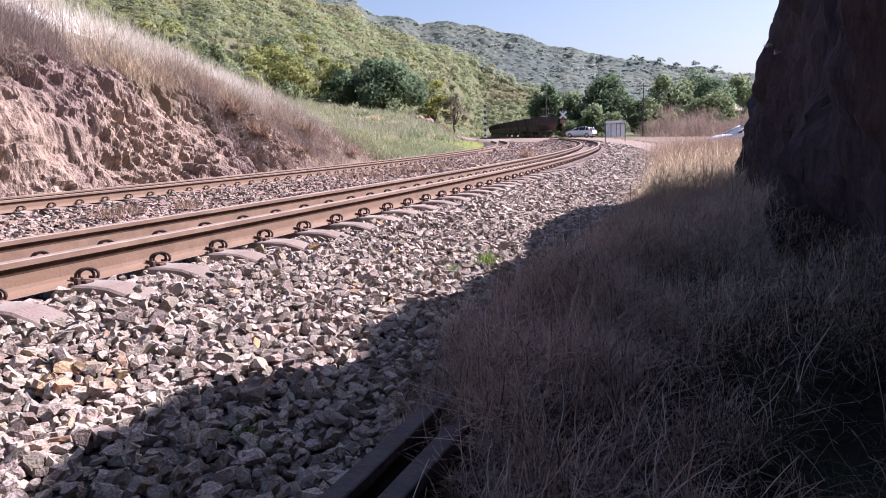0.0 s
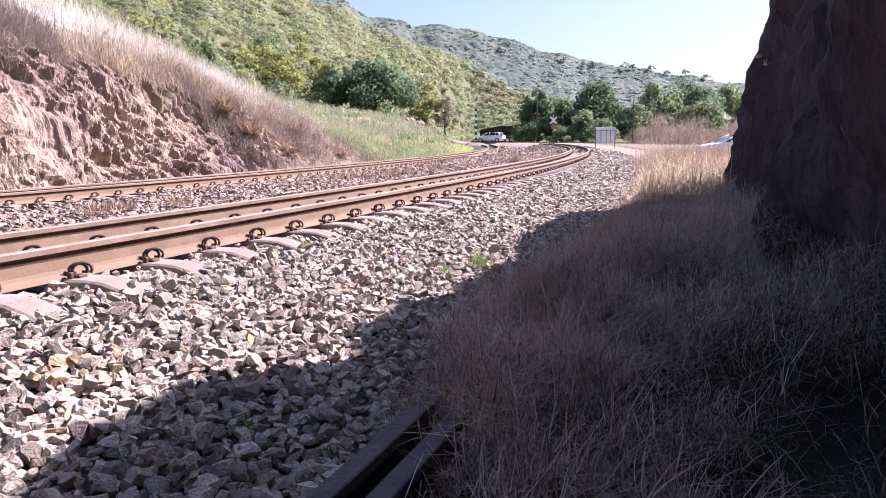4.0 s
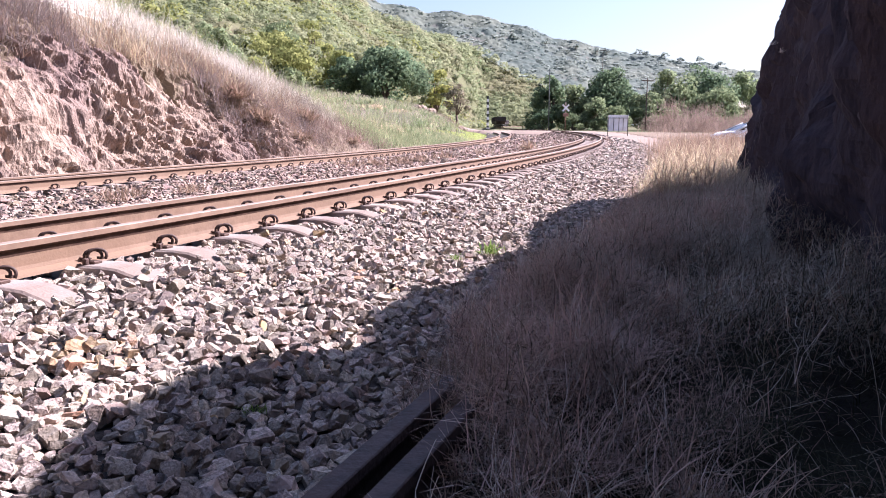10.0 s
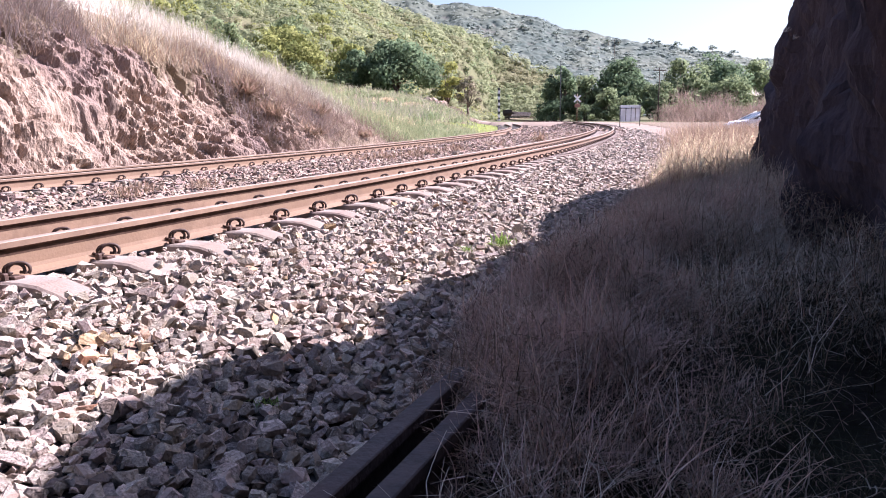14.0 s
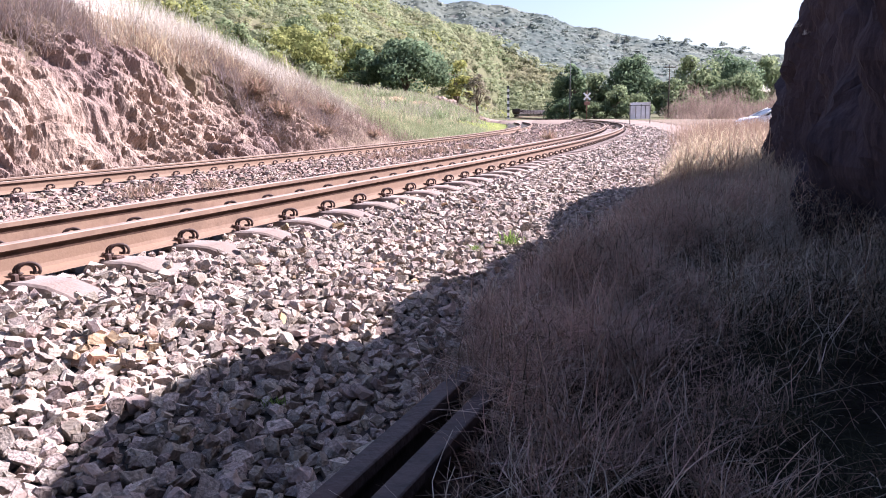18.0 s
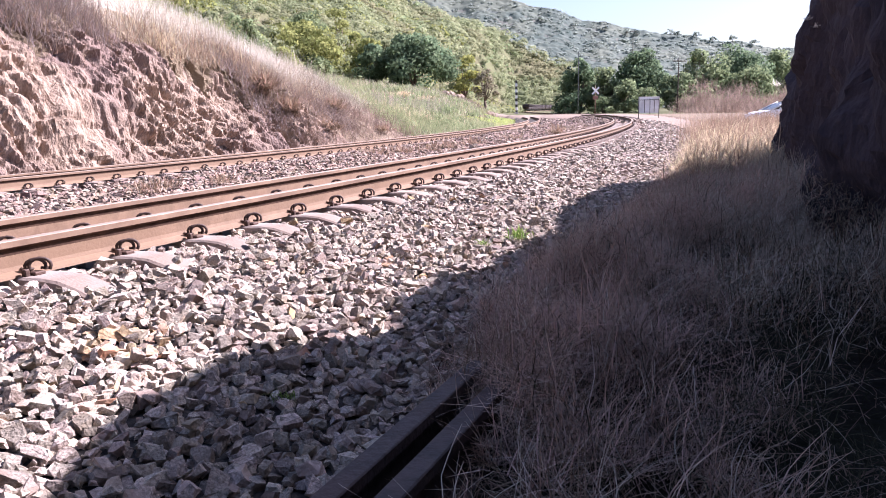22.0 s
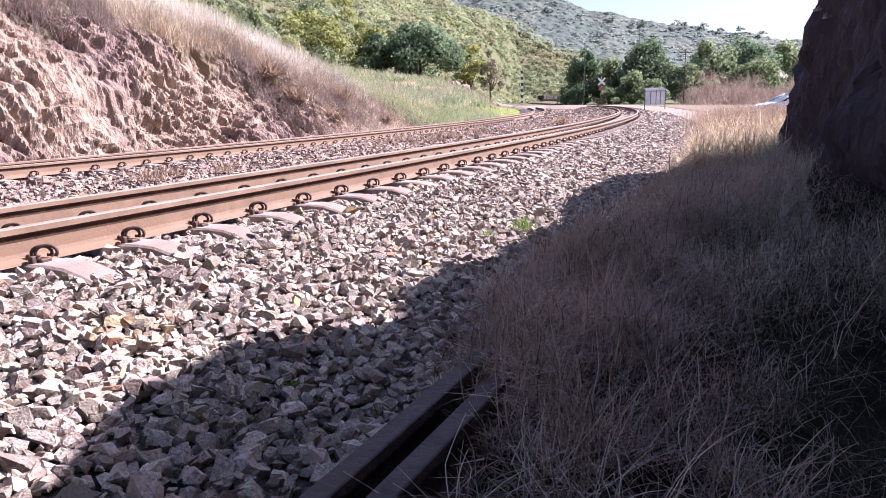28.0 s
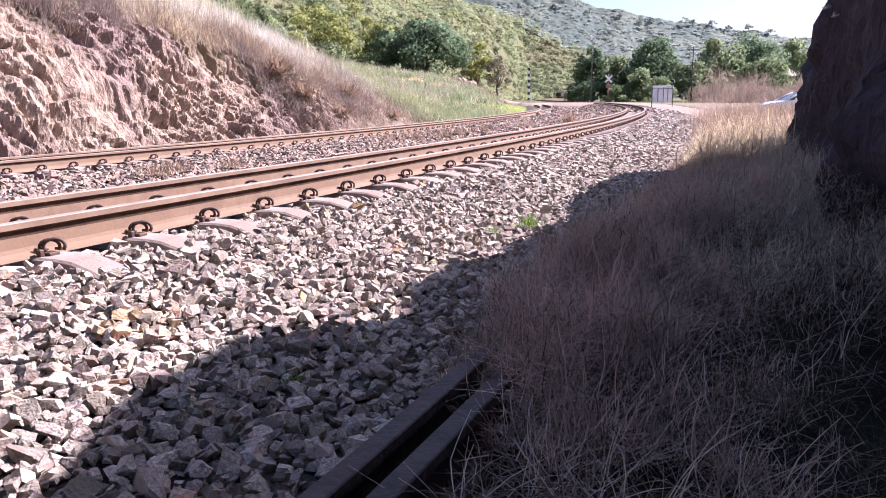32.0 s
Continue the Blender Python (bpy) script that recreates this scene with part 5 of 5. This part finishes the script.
# ---- grasses ----
def blades(name, label, material, n, where, height, width, bend, seed, clump=0.0, lift=0.0, ground=None, segs=3, tuft_size=40, splay=0.0):
    """Many curved, tapering blades; where(gen, n) gives their roots, ground their heights."""
    gen = np.random.default_rng(seed)
    P = where(gen, n)
    n = len(P)
    if clump:
        k = gen.integers(0, max(n // tuft_size, 1), n)
        c = P[k]
        P = np.where((gen.random(n) < 0.85)[:, None], c + gen.normal(0, clump, (n, 3)) * np.array([1, 1, 0]), P)
        if ground is not None:
            P[:, 2] = ground(P[:, 0], P[:, 1])
    P[:, 2] += lift * gen.random(n) ** 1.5
    h = gen.uniform(height[0], height[1], n)
    az = gen.uniform(0, 2 * math.pi, n)
    lean = np.stack([np.cos(az), np.sin(az), np.zeros(n)], -1)
    side = np.stack([-np.sin(az + gen.normal(0, 0.6, n)), np.cos(az), np.zeros(n)], -1)
    k = bend * gen.uniform(0.2, 1.4, n)
    lie = splay * gen.random(n)
    V = []
    for j in range(segs + 1):
        f = j / segs
        # the blade bows over as it rises
        ang = k * (0.35 + 0.65 * f) + lie
        c = P + lean * (h * f * np.sin(ang))[:, None] + np.stack([np.zeros(n), np.zeros(n), h * f * np.cos(ang) - 0.02], -1)
        w = width * (1 - 0.75 * f) * gen.uniform(0.8, 1.2, n)
        V += [c - side * w[:, None] / 2, c + side * w[:, None] / 2]
    V = np.stack(V, 1)
    m = V.shape[1]
    i = np.arange(n)[:, None] * m
    T = []
    for j in range(segs):
        T += [i + [[2 * j, 2 * j + 1, 2 * j + 3]], i + [[2 * j, 2 * j + 3, 2 * j + 2]]]
    ob = part(name, tri_mesh(name, V.reshape(-1, 3), np.concatenate(T)), material)
    return tagged(ob, label, "grass", kind="stuff")


def strip(s0, s1, o0, o1, floor):
    """Roots along the line; floor gives their height from s and off."""
    def where(gen, n):
        s, o = gen.uniform(s0, s1, n), gen.uniform(o0, o1, n)
        P = along(s, o)
        P[:, 2] = floor(s, o)
        return P
    return where


def verge(s, o):
    return line_z(s) + bed_z(s, o)


def verge_xy(x, y):
    return verge(*on_line(x, y))


def bank_xy(x, y):
    s, o = on_line(x, y)
    return bank_z(s, o)


def grass_edge(s):
    """Where the dry grass begins beside the ballast."""
    return np.interp(s, [0, 1.95, 2.2, 2.6, 3.4, 6, 13], [-3.12, -3.08, -2.78, -2.58, -2.52, -2.52, -2.50]) + 0.10 * np.sin(s * 1.7) * (s > 2.4) + 0.07 * np.sin(s * 4.1) * (s > 2.4)


def mound_h(s, o):
    """Height of the tangle of dry grass over the verge."""
    d = grass_edge(s) - o
    h = 0.05 + (0.10 + 0.28 * smooth(0.0, 0.5, d)) * smooth(1.95, 2.35, s) + 0.12 * (1 - smooth(1.95, 2.35, s)) * smooth(0.1, 0.5, d) - 0.10 * smooth(0.8, 1.5, d) * (1 - smooth(3.0, 4.0, s)) + 0.10 * smooth(3.6, 6.0, s) * smooth(0.7, 1.7, d) - 0.26 * smooth(6.5, 9.5, s)
    h = h * (0.8 + 0.25 * np.sin(s * 2.3 + o * 3.0) + 0.2 * np.sin(s * 5.1 - o * 4.0))
    return np.maximum(h * (1 - 0.62 * (1 - smooth(2.3, 3.6, s)) * smooth(0.25, 0.7, d)), 0.03)


def heaped(s0, s1, skew=1.0, depth=2.0, near=1.25, lift=0.0, thin=0.4):
    """Places throughout the heap of dry grass: its foot, and how high in it."""
    def where(gen, n):
        s = s0 + (s1 - s0) * gen.random(n) ** near
        e = grass_edge(s)
        o = e - gen.random(n) ** skew * np.minimum(depth, 4.62 + e)
        tufts = np.sin(s * 9.0 + 2.0 * np.sin(o * 7.0)) + np.sin(o * 11.0 + 1.7 * np.sin(s * 5.0)) + 0.7 * np.sin(s * 19.0 - o * 15.0)
        keep = (np.hypot(s, o + 3.815) > 0.9) & (gen.random(n) < np.clip(0.55 + 0.35 * tufts, 0.06, 1) * np.where((s < 3.0) & (e - o > 0.85), thin, 1.0))
        s, o = s[keep], o[keep]
        P = along(s, o)
        h = mound_h(s, o)
        P[:, 2] = line_z(s) + bed_z(s, o) + h * gen.random(len(s)) ** 0.45 + lift * gen.random(len(s))
        return P
    return where


def tangle(name, label, material, n, where, length, width, seed, rise=0.3, spread=0.45, curl=1.2, kink=0.0, segs=4):
    """Stems that lie every way through one another, curved or broken."""
    gen = np.random.default_rng(seed)
    P = where(gen, n)
    n = len(P)
    l = gen.uniform(length[0], length[1], n)
    az, el = gen.uniform(0, 2 * math.pi, n), np.clip(gen.normal(rise, spread, n), -0.5, 1.45)
    turn, dip = gen.normal(0, curl, n), gen.normal(0.5 * curl, 0.4 * curl, n)
    V, c = [], P.copy()
    wide = width * gen.uniform(0.6, 1.3, n)
    for j in range(segs + 1):
        f = j / segs
        a, e = az + turn * f + kink * (f > 0.5) * np.sign(turn), el - dip * f
        d = np.stack([np.cos(a) * np.cos(e), np.sin(a) * np.cos(e), np.sin(e)], -1)
        if j:
            c = c + d * (l / segs)[:, None]
        side = np.stack([-np.sin(a), np.cos(a), 0.35 * np.cos(a * 3)], -1) * (wide * (1 - 0.6 * f) / 2)[:, None]
        V += [c - side, c + side]
    V = np.stack(V, 1)
    i = np.arange(n)[:, None] * V.shape[1]
    T = []
    for j in range(segs):
        T += [i + [[2 * j, 2 * j + 1, 2 * j + 3]], i + [[2 * j, 2 * j + 3, 2 * j + 2]]]
    ob = part(name, tri_mesh(name, V.reshape(-1, 3), np.concatenate(T)), material)
    return tagged(ob, label, "grass", kind="stuff")


tangle("dry_grass_fuzz", "fine reddish seed stems heaped in the cliff's shade", M_FUZZ, 80000, heaped(2.0, 7.0, 1.0, 1.15), (0.04, 0.13), 0.0024, 71, rise=0.4, spread=0.7, curl=0.9, segs=2)
tangle("dry_grass_fuzz", "fine brown seed stems further along the verge", M_FUZZ, 42000, heaped(5.5, 13.2, 1.0, 2.1, 1.0), (0.06, 0.16), 0.005, 74, rise=0.5, spread=0.6, curl=0.8, segs=2)
tangle("dry_grass", "tangled dry brown grass in the cliff's shade", M_STRAW, 20000, heaped(1.5, 8.0, 1.2), (0.08, 0.26), 0.0042, 41, rise=0.5, spread=0.55, curl=1.4)
tangle("dry_grass_stalks", "thin pale dry stalks lying across the tangle", M_STALK, 3600, heaped(1.4, 6.0, 1.1, 1.7, lift=0.07), (0.10, 0.34), 0.0032, 42, rise=0.45, spread=0.5, curl=0.7, kink=0.3, segs=5)
tangle("dry_grass_stalks", "straight broken straw lying across the dry grass", M_STALK, 700, heaped(1.5, 6.0, 0.9, lift=0.09), (0.12, 0.34), 0.0026, 70, rise=0.4, spread=0.4, curl=0.4, kink=0.5, segs=5)
tangle("dry_grass_fuzz", "drab grey-brown grass filling the hollow before the cliff", M_DRAB, 32000, heaped(3.2, 7.5, 0.6, 2.2, 1.0, thin=1.0), (0.05, 0.18), 0.0034, 81, rise=0.6, spread=0.6, curl=0.9, segs=2)
tangle("dry_grass_fuzz", "drab grey-brown grass further along the cliff", M_DRAB, 26000, heaped(6.5, 13.2, 0.7, 2.2, 1.0), (0.06, 0.17), 0.0062, 82, rise=0.7, spread=0.5, curl=0.8, segs=2)
tangle("dry_reeds", "bent reddish-straw reeds fanning out of the dry grass", M_FUZZ, 2000, heaped(1.7, 4.2, 1.2, 0.85, 1.0, lift=0.05), (0.14, 0.36), 0.0038, 86, rise=0.55, spread=0.4, curl=0.35, kink=0.25, segs=5)
tangle("shade_grass", "olive grass low against the cliff's foot, coloured darker for its shade", M_DIM, 16000, heaped(1.2, 5.0, 0.6, thin=1.0), (0.05, 0.18), 0.0036, 75, rise=0.7, spread=0.5, curl=1.4, segs=3)
tangle("dry_grass_mat", "matted dry grass covering the old rails", M_STRAW, 3500, strip(2.3, 4.8, -3.2, -2.70, lambda s, o: verge(s, o) + 0.16), (0.06, 0.22), 0.0036, 48, rise=0.4, spread=0.5, curl=1.5)
blades("cliff_foot_grass", "tall brown grass against the cliff's foot", M_DRAB, 6000, strip(6.0, 12.6, -4.8, -4.0, verge), (0.2, 0.6), 0.007, 0.9, 67, 0.16, lift=0.15, ground=verge_xy, segs=4, tuft_size=70)
def sunny(gen, n):
    P = strip(11.2, 27, -5.2, -2.6, verge)(gen, n)
    s, o = on_line(P[:, 0], P[:, 1])
    h = 0.42 * smooth(0.0, 0.5, grass_edge(np.minimum(s, 13)) - o) * (0.75 + 0.3 * np.sin(s * 2.1 + o) + 0.25 * np.sin(s * 4.7 - 2 * o))
    P[:, 2] += np.maximum(h, 0.02) * gen.random(n) ** 0.8
    return P


tangle("sunlit_grass", "tousled golden dry grass in sunlight beside the ballast", M_GOLD, 9000, sunny, (0.15, 0.5), 0.013, 43, rise=0.7, spread=0.5, curl=1.2)
tangle("sunlit_grass", "brown stems among the golden grass beside the ballast", M_BROWN, 6000, sunny, (0.15, 0.55), 0.010, 73, rise=0.8, spread=0.5, curl=0.9)
blades("sunlit_grass", "taller golden dry grass in sunlight beside the ballast", M_GOLD, 2600, strip(12.5, 28, -6.3, -3.1, verge), (0.25, 0.75), 0.016, 1.5, 44, 0.2, ground=verge_xy, tuft_size=45, splay=0.5)
blades("sunlit_grass", "thin upright brown stems in the golden grass", M_BROWN, 1600, strip(16.0, 30, -6.5, -3.0, verge), (0.4, 1.0), 0.012, 0.5, 76, 0.3, ground=verge_xy, tuft_size=30)


def sector(b0, b1, d0, d1):
    """Roots in a stretch of bearings and distances."""
    def where(gen, n):
        q, w = np.radians(gen.uniform(b0, b1, n)), gen.uniform(d0, d1, n)
        x, y = w * np.sin(q), w * np.cos(q)
        return np.stack([x, y, land_z(x, y)], -1)
    return where


blades("tall_dry_grass", "tall wispy brown grass between cliff and road", M_BROWN, 5000, sector(18.2, 26, 22, 40), (0.35, 1.05), 0.014, 0.5, 45, 0.4, ground=land_z, segs=2)
tr = random.Random(5)
for k in range(15):
    bb, dd, up = 17.8 + 0.62 * k + tr.uniform(-0.3, 0.3), tr.uniform(95, 111), tr.uniform(2.0, 5.6) * (0.55 if k < 2 else 1.0)
    cx, cy = dd * math.sin(radians(bb)), dd * math.cos(radians(bb))
    cz = lz(cx, cy)
    def fan(gen, n):
        return np.stack([cx + gen.normal(0, 1.1, n), cy + gen.normal(0, 1.0, n), cz + up * 0.62 * gen.random(n) ** 1.3], -1)
    shrub = tangle("thicket_shrub", "leafless reddish-brown thicket shrub behind the road", M_THICKET, 900, fan, (0.3, up * 0.42), 0.030, 300 + k, rise=1.0, spread=0.5, curl=0.4, segs=2)
    tagged(shrub, "leafless reddish-brown thicket shrub behind the road", "shrub", "thicket shrubs", kind="stuff")
blades("dry_thicket", "low reddish-brown dry growth behind the road", M_THICKET, 3000, sector(17.6, 28, 92, 112), (0.3, 1.3), 0.05, 0.9, 46, 1.2, ground=land_z, segs=2)


def bank_strip(s0, s1, o0, o1):
    return strip(s0, s1, o0, o1, bank_z)


def mound(gen, n):
    P = sector(2.0, 8.0, 84, 112)(gen, n)
    return P[on_line(P[:, 0], P[:, 1])[1] > 10.3]


blades("silver_grass", "tall silvery seeding grass along the bank's crest", M_SILVER, 2200, bank_strip(24, 37, 13.0, 15.0), (0.2, 0.5), 0.014, 0.55, 51, 0.3, ground=bank_xy)
blades("silver_grass", "tall pale seeding grass above the rock face", M_SILVER, 5600, bank_strip(8, 28, 12.9, 14.8), (0.3, 0.85), 0.014, 0.5, 79, 0.3, ground=bank_xy)
blades("crest_grass", "pale grey-brown grass along the bank's crest", M_DRAB, 7500, bank_strip(9, 33, 12.2, 14.4), (0.25, 0.8), 0.016, 0.8, 59, 0.35, ground=bank_xy)
blades("crest_grass", "olive-brown grass before the pale crest", M_DRAB, 3000, bank_strip(24, 35, 12.3, 14.2), (0.2, 0.6), 0.016, 0.7, 83, 0.35, ground=bank_xy)
blades("crest_weeds", "pale olive weeds behind the bank's crest", M_GREENGRASS, 5500, bank_strip(17, 60, 14.7, 17.5), (0.3, 1.2), 0.022, 0.6, 63, 0.4, ground=bank_xy, segs=2)
blades("bank_grass", "dry golden-brown grass on the bank", M_GOLD, 1500, bank_strip(17.5, 29, 11.9, 13.0), (0.25, 0.7), 0.018, 0.9, 52, 0.28, ground=bank_xy)
blades("bank_brush", "reddish-brown brush on the bank above the rock", M_SCRUB, 10000, bank_strip(23, 36, 9.9, 13.3), (0.12, 0.55), 0.016, 1.2, 53, 0.25, ground=bank_xy, segs=2)
blades("bank_brush", "grey-brown brush on top of the rock face", M_TWIG, 13000, bank_strip(4, 16, 11.8, 13.3), (0.25, 0.9), 0.014, 1.2, 54, 0.3, ground=bank_xy, segs=2)
blades("bank_brush", "brown twiggy brush on top of the rock face", M_BROWN, 5000, bank_strip(12, 30, 11.8, 13.0), (0.25, 0.8), 0.014, 1.2, 60, 0.3, ground=bank_xy, segs=2)
blades("bank_brush", "grey-brown brush in the hollow beside the rock", M_TWIG, 5000, bank_strip(20.5, 29, 10.6, 12.8), (0.2, 0.7), 0.014, 1.2, 77, 0.3, ground=bank_xy, segs=2)
blades("bank_brush", "straw-brown grass in the hollow beside the rock", M_BROWN, 3000, bank_strip(20.5, 28, 10.8, 12.8), (0.2, 0.6), 0.016, 1.2, 78, 0.3, ground=bank_xy, segs=2)
blades("green_grass", "fresh green grass beside the second track", M_GREENGRASS, 12000, bank_strip(33, 62, 10.2, 15.5), (0.15, 0.6), 0.028, 0.8, 55, 0.5, ground=bank_xy, segs=2)
blades("green_herbs", "leafy green herbs beside the second track", M_LEAF_M, 4500, bank_strip(34, 58, 10.0, 13.5), (0.1, 0.4), 0.05, 0.9, 64, 0.35, ground=bank_xy)
blades("lawn_grass", "short lime-green grass near the crossing", M_LIME, 14000, bank_strip(58, 96, 9.9, 16.5), (0.06, 0.22), 0.04, 0.8, 61, 0.4, ground=bank_xy, segs=2)
blades("lawn_grass", "lime-green grass on the low mound by the crossing", M_LIME, 7000, mound, (0.1, 0.28), 0.05, 0.8, 69, 0.6, ground=land_z, segs=2)
blades("pale_grass", "pale dry grass among the green", M_GOLD, 2000, bank_strip(34, 60, 11.5, 16.0), (0.2, 0.6), 0.022, 0.7, 56, 0.4, ground=bank_xy, segs=2)


blades("track_weeds", "low brown weeds in the ballast between the tracks", M_BROWN, 5200, strip(15, 62, 2.6, 6.6, verge), (0.06, 0.24), 0.016, 1.2, 62, 0.45, ground=verge_xy, segs=2)


def rise(b0, b1, d0, d1):
    def where(gen, n):
        b, d = np.radians(gen.uniform(b0, b1, n)), gen.uniform(d0, d1, n)
        x, y = d * np.sin(b), d * np.cos(b)
        s, o = on_line(x, y)
        ok = o > 13
        x, y = x[ok], y[ok]
        return np.stack([x, y, land_z(x, y)], -1)
    return where


blades("rise_grass", "olive-green tall grass on the rise", M_GREENGRASS, 16000, rise(-20, 2.8, 48, 112), (0.25, 0.85), 0.055, 0.9, 57, 0.8, ground=land_z, segs=2)
blades("rise_weeds", "leafy mid-green weeds on the rise", M_LEAF_M, 6000, rise(-18, 2.8, 44, 108), (0.25, 0.7), 0.12, 0.9, 84, 0.9, ground=land_z, segs=2)
blades("rise_weeds", "pale seeding weeds standing on the rise", M_DRAB, 7000, rise(-20, 2.6, 34, 106), (0.4, 1.1), 0.03, 0.6, 85, 0.7, ground=land_z, segs=2)
blades("rise_brush", "reddish-brown brush about the small tree", M_SCRUB, 7500, rise(0.6, 4.3, 99, 126), (0.3, 1.1), 0.05, 0.9, 65, 0.9, ground=land_z, segs=2)
blades("rise_grass", "pale dry grass on the rise", M_GOLD, 1500, rise(-22, 2.6, 46, 112), (0.15, 0.6), 0.05, 0.9, 58, 0.8, ground=land_z, segs=2)


# ---- small weeds ----
def tuft(s, off, z, r, h, n, material, seed, label, name="weed"):
    gen = np.random.default_rng(seed)
    c = along(s, off, z)
    az, el = gen.uniform(0, 2 * math.pi, n), gen.uniform(0.2, 1.3, n)
    l = h * gen.uniform(0.5, 1.1, n)
    root = np.stack([gen.normal(0, r * 0.4, n), gen.normal(0, r * 0.4, n), np.zeros(n)], -1)
    d = np.stack([np.cos(az) * np.cos(el), np.sin(az) * np.cos(el), np.sin(el)], -1)
    sd = np.stack([-np.sin(az), np.cos(az), np.zeros(n)], -1) * (h * 0.035)
    mid, tip = root + d * (l * 0.6)[:, None], root + d * l[:, None] - np.array([0, 0, 1]) * (0.15 * l)[:, None]
    V = np.stack([root, mid - sd, mid + sd, tip], 1).reshape(-1, 3)
    i = np.arange(n)[:, None] * 4
    ob = part(name, tri_mesh(name, V, np.concatenate([i + [[0, 1, 2]], i + [[1, 3, 2]]])), material)
    ob.matrix_basis = Matrix.Translation(c)
    return tagged(ob, label, "plant")


tuft(5.75, -2.0, -0.36, 0.10, 0.16, 70, M_WEED, 1, "small fresh green weed growing in the ballast")
tuft(5.3, -1.85, -0.34, 0.06, 0.09, 40, M_WEED, 2, "small fresh green weed growing in the ballast")
tuft(2.2, -2.15, -0.40, 0.05, 0.07, 30, M_WEED, 3, "tiny green weed among stones")
for k, (s, off, r, h) in enumerate([(9.6, 5.6, 0.35, 0.35), (10.4, 5.9, 0.30, 0.3), (11.3, 5.4, 0.3, 0.32), (20.2, 6.2, 0.5, 0.4), (21.5, 6.0, 0.5, 0.45), (23.0, 5.6, 0.6, 0.45), (25.0, 5.5, 0.6, 0.45), (27.2, 5.2, 0.6, 0.5), (38.0, 3.6, 0.3, 0.8), (33.0, 5.0, 0.6, 0.4)]):
    tuft(s, off, -0.52, r, h, 90, M_BROWN, 10 + k, "dry brown weeds between the tracks", "dry_weed")
for k, (s, off, r, h) in enumerate([(22.2, 11.4, 0.5, 0.8), (23.2, 11.0, 0.5, 0.7), (25.5, 10.6, 0.5, 0.6), (31, 10.6, 0.5, 0.5), (28.5, 11.8, 0.5, 0.7)]):
    tuft(s, off, float(bank_z(s, off) - line_z(s)), r, h, 420, M_BROWN, 30 + k, "grey-brown leafless shrub on the bank", "dry_shrub")
for k, (s, off, r, h) in enumerate([(79, 17.5, 0.8, 0.9), (52, 12, 0.6, 0.6), (47, 12.5, 0.5, 0.5)]):
    tuft(s, off, float(bank_z(s, off) - line_z(s)) + (1.0 if s > 70 else 0), r, h, 320, M_WEED if s < 40 else M_LEAF_M, 40 + k, "leafy green shrub on the bank", "shrub")
for s, off, z, r, h in ((8.2, -4.2, 1.5, 0.03, 0.09), (7.5, -4.22, 1.36, 0.03, 0.07), (15.5, -4.28, 1.06, 0.06, 0.2)):
    tuft(s, off, z, r, h, 26, M_SILVER, int(s * 10), "small pale dry plant growing out of the cliff", "cliff_plant")
blades("dry_grass", "dry brown grass behind on the cliff's foot", M_STRAW, 7000, strip(-6.0, 0.4, -4.1, -3.15, verge), (0.1, 0.35), 0.006, 1.7, 72, 0.12, lift=0.05, ground=verge_xy, tuft_size=90)
rs = random.Random(77)
for k in range(26):
    s, off = rs.uniform(42, 88), rs.uniform(12.5, 24)
    x, y = along(s, off)[:2]
    m, word = ((M_LEAF_M, "leafy green"), (M_GREENGRASS, "pale olive"), (M_GOLD, "straw-coloured dry"))[(0, 1, 1, 2)[k % 4]]
    tuft(s, off, lz(float(x), float(y)) - float(line_z(s)), 0.7, rs.uniform(0.4, 0.9), 240, m, 200 + k, word + " herbs on the grassy rise", "herb_clump")


# ---- single stones at the camera's feet ----
for p, r, q, k in zip(*STONE_PARTS):
    ob = new("stone", STONE_MESH[k])
    ob.parent = ballast
    ob.matrix_basis = Matrix.Translation(p) @ Matrix(q.tolist()).to_4x4() @ Matrix.Diagonal((r, r, r, 1))


# ---- what moves ----
TAIL, SPEED, PITCH = 105.0, 9.5, 12.3
CAR = [(0, -2.64), (1, -0.48), (2, 2.8), (3, 5.8), (3.5, 7.58), (5.5, 14.1), (6, 15.8), (6.5, 17.76), (7, 19.64), (8, 23.48), (9, 27.2), (10, 30.2), (11, 32.2), (12, 33.0), (32, 33.0)]


def car_pose(t):
    ts, ds = zip(*CAR)
    d = float(np.mean([np.interp(t + e, ts, ds) for e in (-0.4, -0.2, 0, 0.2, 0.4)]))
    p, w = road_at(d)
    return d, Matrix.Translation(p) @ Matrix.Rotation(-math.atan2(w[0], w[1]), 4, "Z") @ Matrix.Rotation(math.asin(w[2] / np.linalg.norm(w)), 4, "X")


def motions():
    for k, w in enumerate(WAGONS):
        walk(w, [(t, frame_at(TAIL + SPEED * t + PITCH * (k + 0.5), 0.6035, 0.0)) for t in range(0, 33)])
    times = [0.0, 1.0, 2.0, 3.0, 3.5, 4.5, 5.5, 6.0, 6.5, 7.0, 8.0, 9.0, 10.0, 11.0, 12.0, 32.0]
    walk(moving_car, [(t, car_pose(t)[1]) for t in times])
    turns_at = [0.1 * k for k in range(0, 126)] + [32.0]
    for w in moving_wheels:
        base = w.matrix_basis.copy()
        d0 = car_pose(0)[0]
        walk(w, [(t, base @ Matrix.Rotation(-(car_pose(t)[0] - d0) / 0.315, 4, "X")) for t in turns_at])


motions()
